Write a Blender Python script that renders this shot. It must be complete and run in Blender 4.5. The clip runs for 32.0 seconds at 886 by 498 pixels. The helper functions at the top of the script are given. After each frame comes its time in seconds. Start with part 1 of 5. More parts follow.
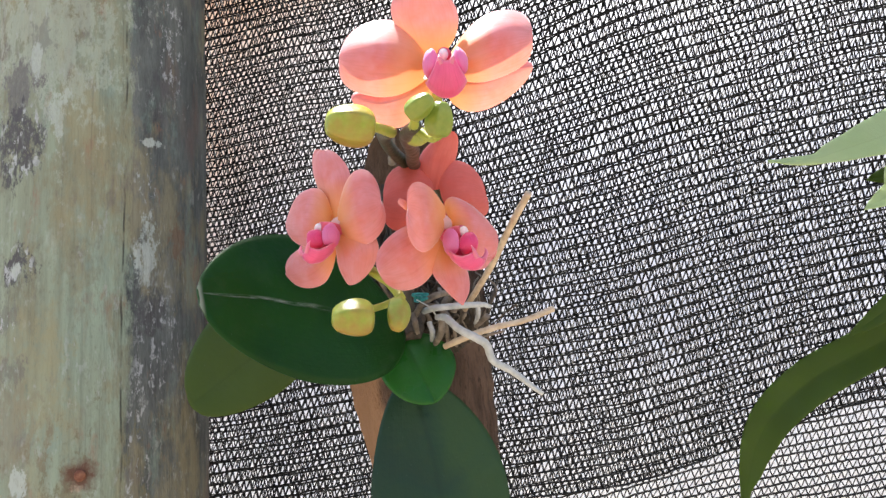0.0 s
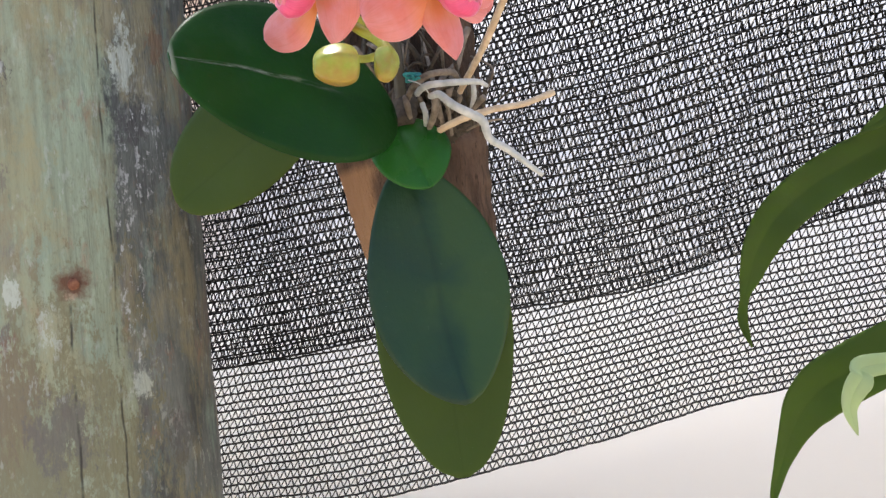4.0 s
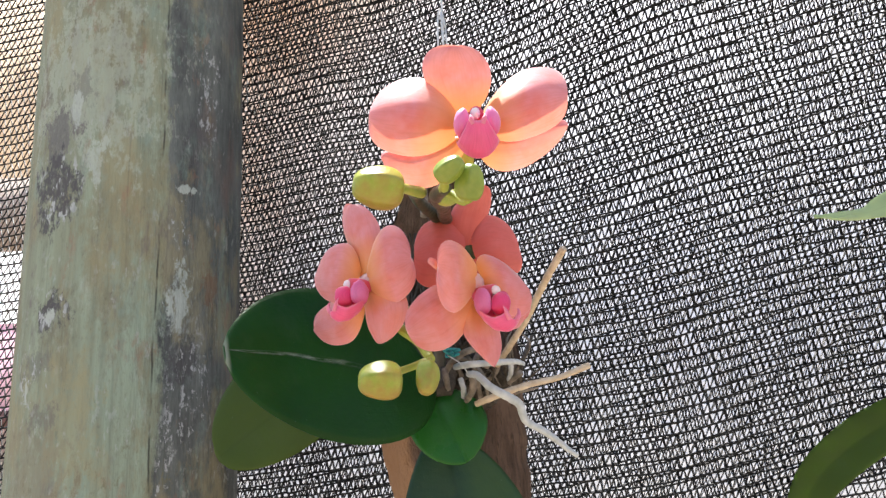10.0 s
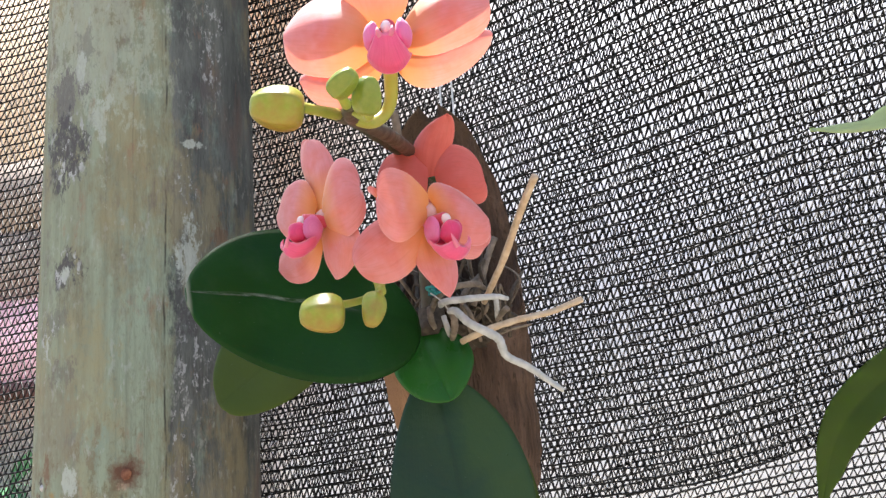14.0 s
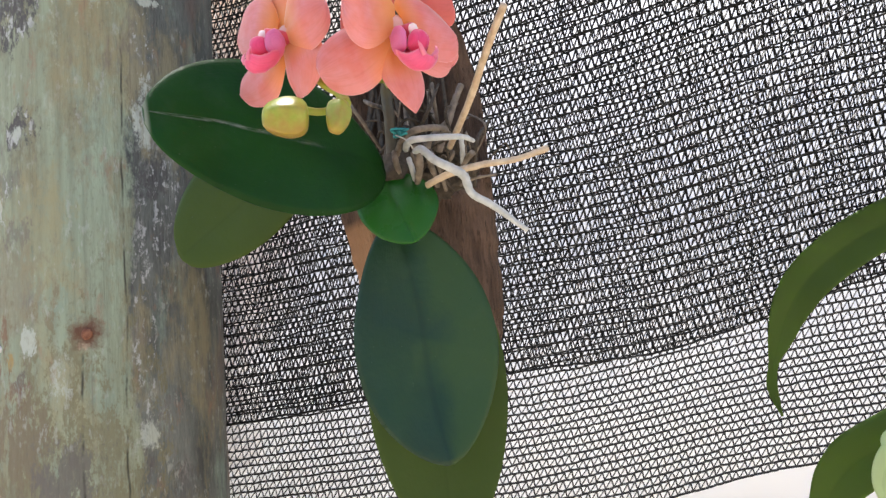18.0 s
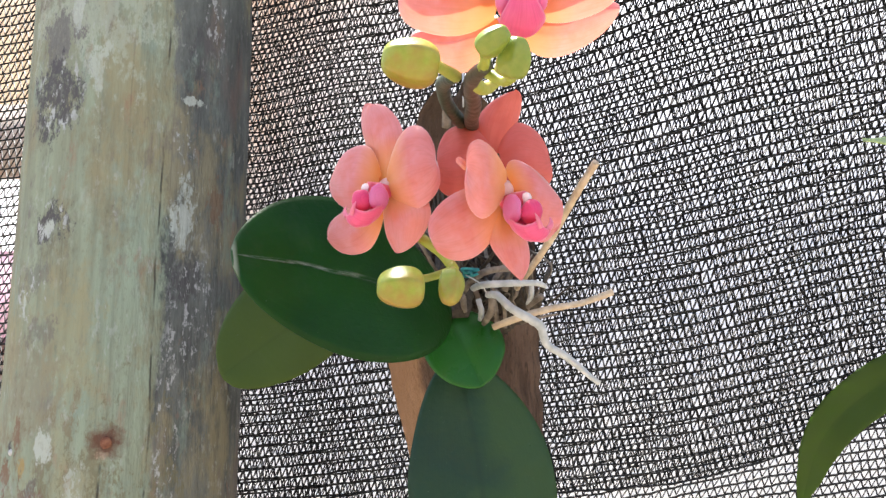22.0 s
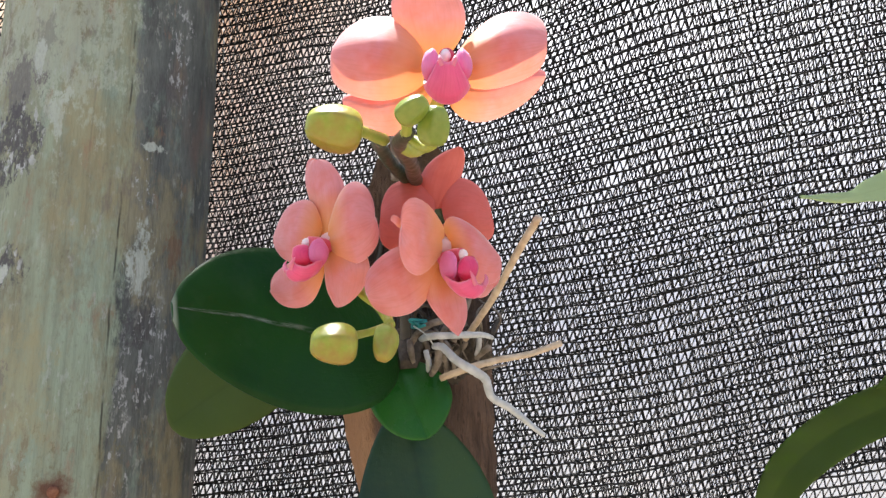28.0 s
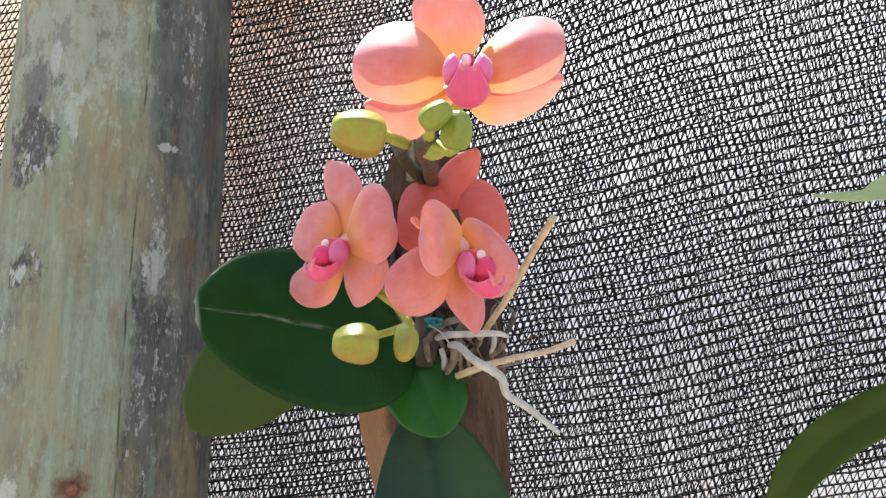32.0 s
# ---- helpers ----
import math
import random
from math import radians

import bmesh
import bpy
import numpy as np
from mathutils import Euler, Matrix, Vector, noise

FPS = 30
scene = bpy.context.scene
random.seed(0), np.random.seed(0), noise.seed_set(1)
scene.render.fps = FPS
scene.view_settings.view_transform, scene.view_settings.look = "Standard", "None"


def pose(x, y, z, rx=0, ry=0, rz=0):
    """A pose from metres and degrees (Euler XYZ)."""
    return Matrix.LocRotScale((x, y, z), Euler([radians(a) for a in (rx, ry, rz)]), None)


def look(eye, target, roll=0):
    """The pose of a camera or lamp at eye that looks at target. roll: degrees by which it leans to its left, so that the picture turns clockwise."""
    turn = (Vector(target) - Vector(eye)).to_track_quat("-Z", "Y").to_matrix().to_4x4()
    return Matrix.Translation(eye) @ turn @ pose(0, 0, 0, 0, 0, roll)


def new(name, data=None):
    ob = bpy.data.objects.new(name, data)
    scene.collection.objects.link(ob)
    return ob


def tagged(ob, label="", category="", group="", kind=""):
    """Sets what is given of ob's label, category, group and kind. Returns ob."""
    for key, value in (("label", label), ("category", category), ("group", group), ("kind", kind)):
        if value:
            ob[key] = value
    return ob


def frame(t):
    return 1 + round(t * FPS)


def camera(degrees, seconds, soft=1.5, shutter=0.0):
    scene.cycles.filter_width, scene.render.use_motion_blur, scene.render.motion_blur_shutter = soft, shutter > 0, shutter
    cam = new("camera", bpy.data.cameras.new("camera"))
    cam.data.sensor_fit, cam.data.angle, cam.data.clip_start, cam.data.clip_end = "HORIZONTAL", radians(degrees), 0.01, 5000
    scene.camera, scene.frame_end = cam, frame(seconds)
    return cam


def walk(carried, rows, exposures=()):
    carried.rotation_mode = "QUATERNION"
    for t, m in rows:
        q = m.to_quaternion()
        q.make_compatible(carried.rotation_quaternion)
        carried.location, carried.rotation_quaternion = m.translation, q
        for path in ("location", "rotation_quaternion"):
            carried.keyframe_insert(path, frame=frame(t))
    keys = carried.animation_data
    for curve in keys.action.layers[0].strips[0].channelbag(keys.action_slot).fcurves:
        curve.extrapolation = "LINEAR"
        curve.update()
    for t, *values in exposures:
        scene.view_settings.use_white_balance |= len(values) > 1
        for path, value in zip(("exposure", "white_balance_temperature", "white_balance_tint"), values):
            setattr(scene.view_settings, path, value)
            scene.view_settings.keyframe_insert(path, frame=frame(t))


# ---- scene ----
cam = camera(57.23, 32.0, soft=1.4)
PATH = [
    (0, (0.02722, 0.05898, 1.50044), (0.02503, 0.44939, 1.58749), -4.155),
    (0.5, (0.02665, 0.06237, 1.49733), (0.02659, 0.45491, 1.57423), -4.373),
    (1, (0.02604, 0.06246, 1.49501), (0.02171, 0.45641, 1.56414), -4.305),
    (1.5, (0.02748, 0.06103, 1.49306), (0.01811, 0.45642, 1.55288), -4.760),
    (2, (0.02684, 0.06092, 1.49157), (0.01629, 0.45679, 1.54795), -4.374),
    (2.5, (0.02957, 0.06649, 1.48839), (0.02281, 0.46412, 1.53136), -5.286),
    (3, (0.02797, 0.06785, 1.48628), (0.01346, 0.46594, 1.52260), -4.892),
    (3.5, (0.02680, 0.07091, 1.48326), (0.01913, 0.47004, 1.50849), -5.371),
    (5.5, (0.02317, 0.08070, 1.47684), (0.01225, 0.48041, 1.48747), -4.609),
    (6, (0.01942, 0.07858, 1.48129), (-0.00120, 0.47761, 1.49993), -4.069),
    (6.5, (0.01953, 0.07929, 1.48474), (0.00314, 0.47800, 1.51236), -3.667),
    (7, (0.02121, 0.07775, 1.48907), (0.00058, 0.47520, 1.52918), -3.917),
    (7.5, (0.02223, 0.07324, 1.49432), (-0.00016, 0.46811, 1.55412), -3.250),
    (8, (0.02274, 0.07173, 1.49736), (0.00425, 0.46514, 1.56721), -3.581),
    (8.5, (0.02238, 0.06880, 1.50019), (0.00239, 0.46054, 1.57856), -3.158),
    (9, (0.02328, 0.06848, 1.50382), (0.00393, 0.45833, 1.59125), -2.864),
    (9.5, (0.02340, 0.06663, 1.50651), (0.00507, 0.45374, 1.60553), -2.699),
    (10, (0.02849, 0.06321, 1.50623), (0.01010, 0.44833, 1.61273), -3.031),
    (10.5, (0.03436, 0.06927, 1.50476), (0.01658, 0.45590, 1.60577), -3.815),
    (11, (0.03897, 0.06999, 1.50385), (0.01805, 0.45605, 1.60639), -4.063),
    (11.5, (0.04274, 0.07073, 1.50394), (0.01932, 0.45830, 1.60009), -3.848),
    (12, (0.04686, 0.07053, 1.50375), (0.02526, 0.45727, 1.60360), -4.743),
    (12.5, (0.05019, 0.07097, 1.50399), (0.01808, 0.45709, 1.60343), -4.726),
    (13, (0.04962, 0.06976, 1.50250), (0.00507, 0.45494, 1.60077), -4.704),
    (13.5, (0.05086, 0.07195, 1.50126), (0.00163, 0.45809, 1.59328), -4.501),
    (15.5, (0.06071, 0.07519, 1.49481), (0.00026, 0.46164, 1.57848), -4.340),
    (16, (0.05920, 0.07850, 1.49176), (0.00393, 0.46699, 1.56935), -4.419),
    (16.5, (0.05766, 0.07774, 1.48589), (0.01992, 0.46987, 1.55524), -4.636),
    (17, (0.05602, 0.07860, 1.48409), (0.02359, 0.47143, 1.55217), -4.485),
    (17.5, (0.05149, 0.07882, 1.47972), (0.01943, 0.47316, 1.53865), -4.447),
    (18, (0.05063, 0.07911, 1.47706), (0.01235, 0.47423, 1.52623), -4.052),
    (18.5, (0.04759, 0.08388, 1.47516), (0.01300, 0.48034, 1.51553), -3.755),
    (19, (0.04451, 0.08227, 1.47545), (0.00959, 0.47933, 1.50894), -3.481),
    (19.5, (0.03758, 0.07784, 1.47882), (-0.00733, 0.47316, 1.52009), -2.247),
    (20, (0.02948, 0.07590, 1.48485), (-0.01626, 0.47017, 1.53445), -1.457),
    (20.5, (0.02548, 0.07578, 1.48916), (-0.01924, 0.46902, 1.54716), -0.891),
    (21, (0.02283, 0.07624, 1.49478), (-0.01589, 0.46810, 1.56514), -0.501),
    (21.5, (0.02353, 0.07522, 1.49779), (-0.00922, 0.46615, 1.57594), -0.750),
    (22, (0.02244, 0.07842, 1.50108), (0.00129, 0.46969, 1.58147), -0.985),
    (22.5, (0.02243, 0.07649, 1.50237), (-0.00094, 0.46663, 1.58750), -0.211),
    (23, (0.02417, 0.07628, 1.50260), (0.00651, 0.46612, 1.59042), -0.283),
    (23.5, (0.02374, 0.07664, 1.50549), (0.00807, 0.46489, 1.60042), -0.075),
    (24, (0.02619, 0.07369, 1.50755), (0.01128, 0.45860, 1.61535), -0.328),
    (24.5, (0.02654, 0.07281, 1.50717), (0.02010, 0.45750, 1.61661), -0.544),
    (26.5, (0.03140, 0.07292, 1.50764), (0.01987, 0.45819, 1.61456), -0.661),
    (27, (0.03136, 0.07424, 1.50554), (0.01693, 0.46099, 1.60662), -0.764),
    (27.5, (0.03146, 0.07704, 1.50418), (0.02169, 0.46486, 1.60167), -0.934),
    (28, (0.03150, 0.07595, 1.50414), (0.02136, 0.46346, 1.60284), -0.915),
    (28.5, (0.03215, 0.07529, 1.50393), (0.02022, 0.46277, 1.60252), -0.926),
    (29, (0.02997, 0.07421, 1.50388), (0.01350, 0.46173, 1.60163), -0.970),
    (29.5, (0.02974, 0.07434, 1.50364), (0.01466, 0.46193, 1.60134), -0.763),
    (30, (0.03021, 0.07467, 1.50373), (0.01819, 0.46273, 1.59998), -1.040),
    (30.5, (0.02997, 0.07548, 1.50330), (0.01645, 0.46346, 1.59967), -0.973),
    (31, (0.02922, 0.07488, 1.50341), (0.01224, 0.46305, 1.59846), -0.649),
    (31.5, (0.02878, 0.07411, 1.50374), (0.01450, 0.46158, 1.60206), -0.691),
    (32, (0.02900, 0.07319, 1.50441), (0.01569, 0.46099, 1.60156), -1.004),
]
EXPOSURE = ((0, 1.57), (1, 1.62), (2, 1.63), (3.5, 1.66), (6, 1.61), (7, 1.66), (8, 1.67), (9, 1.56), (10, 1.49), (12, 1.53), (13, 1.5), (15.5, 1.64), (17, 1.72), (19, 1.66), (20, 1.79), (21, 1.85), (22, 1.77), (23, 1.66), (24, 1.53), (27, 1.44), (32, 1.46))
walk(cam, [(t, look(eye, target, roll)) for t, eye, target, roll in PATH], EXPOSURE)

# ---- light ----
SUN_ELEVATION, SUN_AZIMUTH = 70.9, 30.0
world = bpy.data.worlds.new("sky")
scene.world = world
world.use_nodes = True
wn = world.node_tree
sky = wn.nodes.new("ShaderNodeTexSky")
sky.sky_type, sky.sun_disc = "NISHITA", False
sky.sun_elevation, sky.sun_rotation = radians(SUN_ELEVATION), radians(-SUN_AZIMUTH)
sky.air_density, sky.dust_density = 1.0, 3.0
wn.links.new(sky.outputs[0], wn.nodes["Background"].inputs[0])
wn.nodes["Background"].inputs[1].default_value = 0.105
sun = new("sun", bpy.data.lights.new("sun", "SUN"))
sun.data.energy, sun.data.angle, sun.data.color = 5.0, radians(0.6), (1.0, 0.975, 0.93)
el, az = radians(SUN_ELEVATION), radians(SUN_AZIMUTH)
sun.matrix_world = look((-math.sin(az) * math.cos(el) * 20, math.cos(az) * math.cos(el) * 20, math.sin(el) * 20), (0, 0, 0))


# ---- materials ----
class Nodes:
    """A short way to write node materials."""

    def __init__(self, name):
        self.m = bpy.data.materials.new(name)
        self.m.use_nodes = True
        self.t = self.m.node_tree
        self.b = self.t.nodes["Principled BSDF"]
        self.out = self.t.nodes["Material Output"]
        self.co = None

    def put(self, socket, value):
        if isinstance(value, bpy.types.NodeSocket):
            self.t.links.new(value, socket)
        elif isinstance(value, (tuple, list)):
            socket.default_value = (*value, 1.0) if len(value) == 3 and len(socket.default_value) == 4 else value
        else:
            socket.default_value = value

    def node(self, kind, out=0, **values):
        n = self.t.nodes.new("ShaderNode" + kind)
        for key, value in values.items():
            if key in n.inputs:
                self.put(n.inputs[key], value)
        return n.outputs[out]

    def coords(self, which="Object", scale=(1, 1, 1), at=(0, 0, 0)):
        tc = self.t.nodes.new("ShaderNodeTexCoord")
        mp = self.t.nodes.new("ShaderNodeMapping")
        self.t.links.new(tc.outputs[which], mp.inputs["Vector"])
        mp.inputs["Scale"].default_value, mp.inputs["Location"].default_value = scale, at
        return mp.outputs[0]

    def noise(self, scale, vector=None, detail=4.0, rough=0.55, distort=0.0):
        return self.node("TexNoise", Scale=scale, Vector=vector or self.coords(), Detail=detail, Roughness=rough, Distortion=distort)

    def ramp(self, fac, *stops):
        n = self.t.nodes.new("ShaderNodeValToRGB")
        self.put(n.inputs[0], fac)
        e = n.color_ramp.elements
        while len(e) < len(stops):
            e.new(0.5)
        for el_, (p, c) in zip(e, stops):
            el_.position = p
            el_.color = (c, c, c, 1) if isinstance(c, (int, float)) else (*c, 1)
        return n.outputs[0]

    def mix(self, fac, a, b, blend="MIX"):
        n = self.t.nodes.new("ShaderNodeMix")
        n.data_type, n.blend_type = "RGBA", blend
        self.put(n.inputs[0], fac)
        self.put(n.inputs[6], a)
        self.put(n.inputs[7], b)
        return n.outputs[2]

    def math(self, op, a, b=0.0, clamp=False):
        n = self.t.nodes.new("ShaderNodeMath")
        n.operation, n.use_clamp = op, clamp
        self.put(n.inputs[0], a)
        self.put(n.inputs[1], b)
        return n.outputs[0]

    def bump(self, height, strength=0.3, distance=0.001):
        n = self.t.nodes.new("ShaderNodeBump")
        n.inputs["Strength"].default_value, n.inputs["Distance"].default_value = strength, distance
        self.put(n.inputs["Height"], height)
        self.put(self.b.inputs["Normal"], n.outputs[0])
        return n.outputs[0]

    def surface(self, color, rough=0.5, metal=0.0, spec=0.5):
        self.put(self.b.inputs["Base Color"], color)
        self.put(self.b.inputs["Roughness"], rough)
        self.put(self.b.inputs["Metallic"], metal)
        self.put(self.b.inputs["Specular IOR Level"], spec)
        return self

    def thin(self, color, amount):
        """Lets light through a thin sheet."""
        tr = self.t.nodes.new("ShaderNodeBsdfTranslucent")
        self.put(tr.inputs["Color"], color)
        mx = self.t.nodes.new("ShaderNodeMixShader")
        self.put(mx.inputs[0], amount)
        self.t.links.new(self.b.outputs[0], mx.inputs[1])
        self.t.links.new(tr.outputs[0], mx.inputs[2])
        self.t.links.new(mx.outputs[0], self.out.inputs[0])
        return self


def petal_material(name, mid, edge, heart, glow, amount, vein=0.35, lit_rim=0.55):
    n = Nodes(name)
    uv = n.coords("UV")
    sep = n.t.nodes.new("ShaderNodeSeparateXYZ")
    n.t.links.new(uv, sep.inputs[0])
    along, across = sep.outputs[0], sep.outputs[1]
    rim = n.math("ABSOLUTE", n.math("SUBTRACT", across, 0.5))
    body = n.mix(n.ramp(n.noise(260, detail=3), (0.3, 0), (0.7, 1)), mid, edge)
    body = n.mix(n.math("MAXIMUM", n.ramp(rim, (0.12, 0), (0.5, 0.9)), n.ramp(along, (0.4, 0), (1.0, 0.8))), body, edge)
    veins = n.noise(1.0, n.coords("UV", (3.0, 34.0, 1.0)), detail=2, distort=0.4)
    body = n.mix(n.math("MULTIPLY", n.ramp(veins, (0.45, 0), (0.75, 1)), vein), body, tuple(c * 0.72 for c in mid))
    body = n.mix(n.ramp(along, (0.05, 1), (0.38, 0)), body, heart)
    # bright rim painted on, for the light that glows at petal edges
    lit_edge = n.math("MAXIMUM", n.ramp(rim, (0.462, 0), (0.492, 1)), n.ramp(along, (0.965, 0), (0.99, 1)))
    body = n.mix(n.math("MULTIPLY", lit_edge, lit_rim), body, tuple(min(c * 0.55 + 0.42, 1.0) for c in edge))
    n.surface(body, n.ramp(n.noise(900), (0.3, 0.36), (0.7, 0.54)), spec=0.5)
    n.b.inputs["Sheen Weight"].default_value = 0.55
    n.b.inputs["Sheen Roughness"].default_value = 0.35
    n.bump(n.math("ADD", n.math("MULTIPLY", veins, 0.6), n.math("MULTIPLY", n.noise(1800, detail=2), 0.5)), 0.12, 0.0004)
    return n.thin(n.mix(0.7, body, glow), amount).m


PETAL = petal_material("coral_petal", (0.73, 0.180, 0.155), (0.77, 0.30, 0.33), (0.82, 0.32, 0.09), (1.0, 0.33, 0.13), 0.23, lit_rim=0.8)
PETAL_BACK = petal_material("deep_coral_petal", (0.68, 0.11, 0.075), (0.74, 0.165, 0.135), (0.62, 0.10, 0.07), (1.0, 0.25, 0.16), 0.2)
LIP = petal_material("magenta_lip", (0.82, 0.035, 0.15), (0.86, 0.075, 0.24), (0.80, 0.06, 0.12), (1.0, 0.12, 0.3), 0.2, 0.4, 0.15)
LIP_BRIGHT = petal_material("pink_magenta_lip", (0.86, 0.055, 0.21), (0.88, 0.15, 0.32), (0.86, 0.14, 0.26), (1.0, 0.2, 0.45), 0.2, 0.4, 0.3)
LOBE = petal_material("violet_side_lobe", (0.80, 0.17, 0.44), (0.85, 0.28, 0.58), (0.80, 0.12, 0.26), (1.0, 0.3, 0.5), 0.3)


def plain(name, a, b, scale, rough=0.5, metal=0.0, bump=0.2, depth=0.0006, stretch=(1, 1, 1), spec=0.5):
    n = Nodes(name)
    f = n.noise(scale, n.coords(scale=stretch), detail=6)
    n.surface(n.mix(n.ramp(f, (0.32, 0), (0.68, 1)), a, b), n.ramp(n.noise(scale * 2.3), (0.3, max(rough - 0.1, 0)), (0.7, min(rough + 0.1, 1))), metal, spec)
    n.bump(n.noise(scale * 3, n.coords(scale=stretch), detail=5), bump, depth)
    return n


YELLOW = plain("yellow_crest", (0.86, 0.45, 0.05), (0.9, 0.25, 0.08), 700).m
CAP = plain("white_anther_cap", (0.90, 0.87, 0.80), (0.88, 0.72, 0.76), 300, 0.35).m


def bud_material(name, dark, light, brown):
    n = Nodes(name)
    uv = n.coords("Object")
    sep = n.t.nodes.new("ShaderNodeSeparateXYZ")
    n.t.links.new(uv, sep.inputs[0])
    c = n.mix(n.ramp(n.noise(420), (0.3, 0), (0.7, 1)), dark, light)
    c = n.mix(n.ramp(n.noise(170), (0.48, 0), (0.66, brown)), c, (0.36, 0.22, 0.04))
    # browner towards the bud's underside, with a noisy edge
    under_brown = n.math("ADD", n.math("MULTIPLY", sep.outputs[2], -160.0), n.math("MULTIPLY", n.noise(330, detail=5), 0.9))
    c = n.mix(n.ramp(under_brown, (0.5, 0), (1.0, brown)), c, (0.36, 0.19, 0.035))
    n.surface(c, 0.30)
    n.bump(n.noise(1500), 0.15, 0.0005)
    return n.thin((0.62, 0.66, 0.08), 0.12).m


BUD = bud_material("yellow_green_bud", (0.27, 0.33, 0.03), (0.42, 0.46, 0.08), 0.75)
BUD_GREEN = bud_material("green_bud", (0.15, 0.25, 0.03), (0.30, 0.38, 0.07), 0.2)
STEM = plain("purple_brown_spike", (0.045, 0.032, 0.024), (0.075, 0.07, 0.038), 160, 0.45).m
DARK_STEM = plain("grey_green_spike", (0.035, 0.048, 0.028), (0.075, 0.095, 0.058), 200, 0.5).m
GREEN_STEM = plain("yellow_green_stalk", (0.30, 0.36, 0.04), (0.40, 0.40, 0.07), 200, 0.45).m
ROOT = plain("silver_grey_root", (0.40, 0.415, 0.41), (0.62, 0.63, 0.62), 300, 0.8, bump=0.5).m
DRY = plain("tan_dry_root", (0.50, 0.36, 0.23), (0.70, 0.56, 0.40), 380, 0.75, bump=0.5).m
OLD = plain("brown_old_root", (0.11, 0.085, 0.065), (0.28, 0.23, 0.18), 330, 0.85, bump=0.6).m
DARK_FIBRE = plain("dark_root_fibre", (0.035, 0.028, 0.022), (0.09, 0.07, 0.05), 500, 0.9, bump=0.5).m
TEAL = plain("teal_thread", (0.02, 0.20, 0.20), (0.04, 0.34, 0.32), 900, 0.6).m
THREAD = plain("pale_fibre", (0.55, 0.55, 0.52), (0.66, 0.66, 0.62), 600, 0.5).m
WIRE = plain("galvanised_wire", (0.62, 0.62, 0.61), (0.74, 0.74, 0.73), 500, 0.45, 0.35).m
RUST = plain("rusty_iron", (0.14, 0.045, 0.025), (0.30, 0.13, 0.07), 600, 0.85, bump=0.6).m
STEEL = plain("worn_steel_nail", (0.40, 0.39, 0.38), (0.62, 0.60, 0.58), 900, 0.4, 0.7).m


def leaf_material(name, a, b, glow, amount, rough=0.36, vein_dark=0.3, streak=0.0, tip_pale=0.0, gloss=0.26, half=None):
    n = Nodes(name)
    uv = n.coords("UV")
    sep = n.t.nodes.new("ShaderNodeSeparateXYZ")
    n.t.links.new(uv, sep.inputs[0])
    across = sep.outputs[1]
    c = n.mix(n.ramp(n.noise(38, detail=5), (0.3, 0), (0.7, 1)), a, b)
    fibre = n.noise(1.0, n.coords("UV", (2.0, 60.0, 1.0)), detail=3)
    c = n.mix(n.math("MULTIPLY", n.ramp(fibre, (0.4, 0), (0.7, 1)), 0.25), c, b)
    # one half olive, the other left blue: paints the sky's sheen on it
    if half:
        c = n.mix(n.math("MULTIPLY", n.ramp(n.math("ADD", n.math("SUBTRACT", 1.0, across), n.math("MULTIPLY", n.math("SUBTRACT", n.noise(55, detail=5), 0.5), 0.7)), (0.46, 0), (0.68, 1)), 0.75), c, half)
    rib = n.ramp(n.math("ABSOLUTE", n.math("SUBTRACT", across, 0.5)), (0.0, 1), (0.03, 0))
    c = n.mix(n.math("MULTIPLY", rib, vein_dark), c, tuple(x * 0.55 for x in a))
    along = sep.outputs[0]
    # pale rib line: scratches, with the gloss highlight painted in
    line = n.ramp(n.math("ABSOLUTE", n.math("SUBTRACT", across, n.math("ADD", 0.493, n.math("MULTIPLY", n.noise(60, detail=3), 0.03)))), (0.0, 1), (0.022, 0))
    patchy = n.ramp(n.noise(1.0, n.coords("UV", (9.0, 50.0, 1.0)), detail=6, rough=0.7), (0.44, 0), (0.62, 1))
    c = n.mix(n.math("MULTIPLY", n.math("MULTIPLY", line, patchy), n.math("MULTIPLY", n.ramp(along, (0.30, 0), (0.55, 1)), streak)), c, (0.40, 0.46, 0.40))
    c = n.mix(n.math("MULTIPLY", n.ramp(along, (0.982, 0), (0.995, 1)), tip_pale), c, (0.44, 0.46, 0.36))
    speck = n.ramp(n.noise(1300, detail=1), (0.76, 0), (0.80, 1))
    dust = n.ramp(n.noise(120, detail=6), (0.55, 0), (0.8, 0.3))
    c = n.mix(n.math("MAXIMUM", n.math("MULTIPLY", speck, 0.25), n.math("MULTIPLY", dust, 0.14)), c, (0.22, 0.28, 0.20))
    n.surface(c, n.ramp(n.noise(90, detail=6), (0.3, rough - 0.06), (0.75, rough + 0.16)), spec=gloss)
    n.bump(n.math("ADD", n.math("ADD", n.math("MULTIPLY", fibre, 0.5), n.math("MULTIPLY", n.noise(75, detail=3), 4.0)), n.noise(700, detail=4)), 0.22, 0.0008)
    return n.thin(glow, amount).m


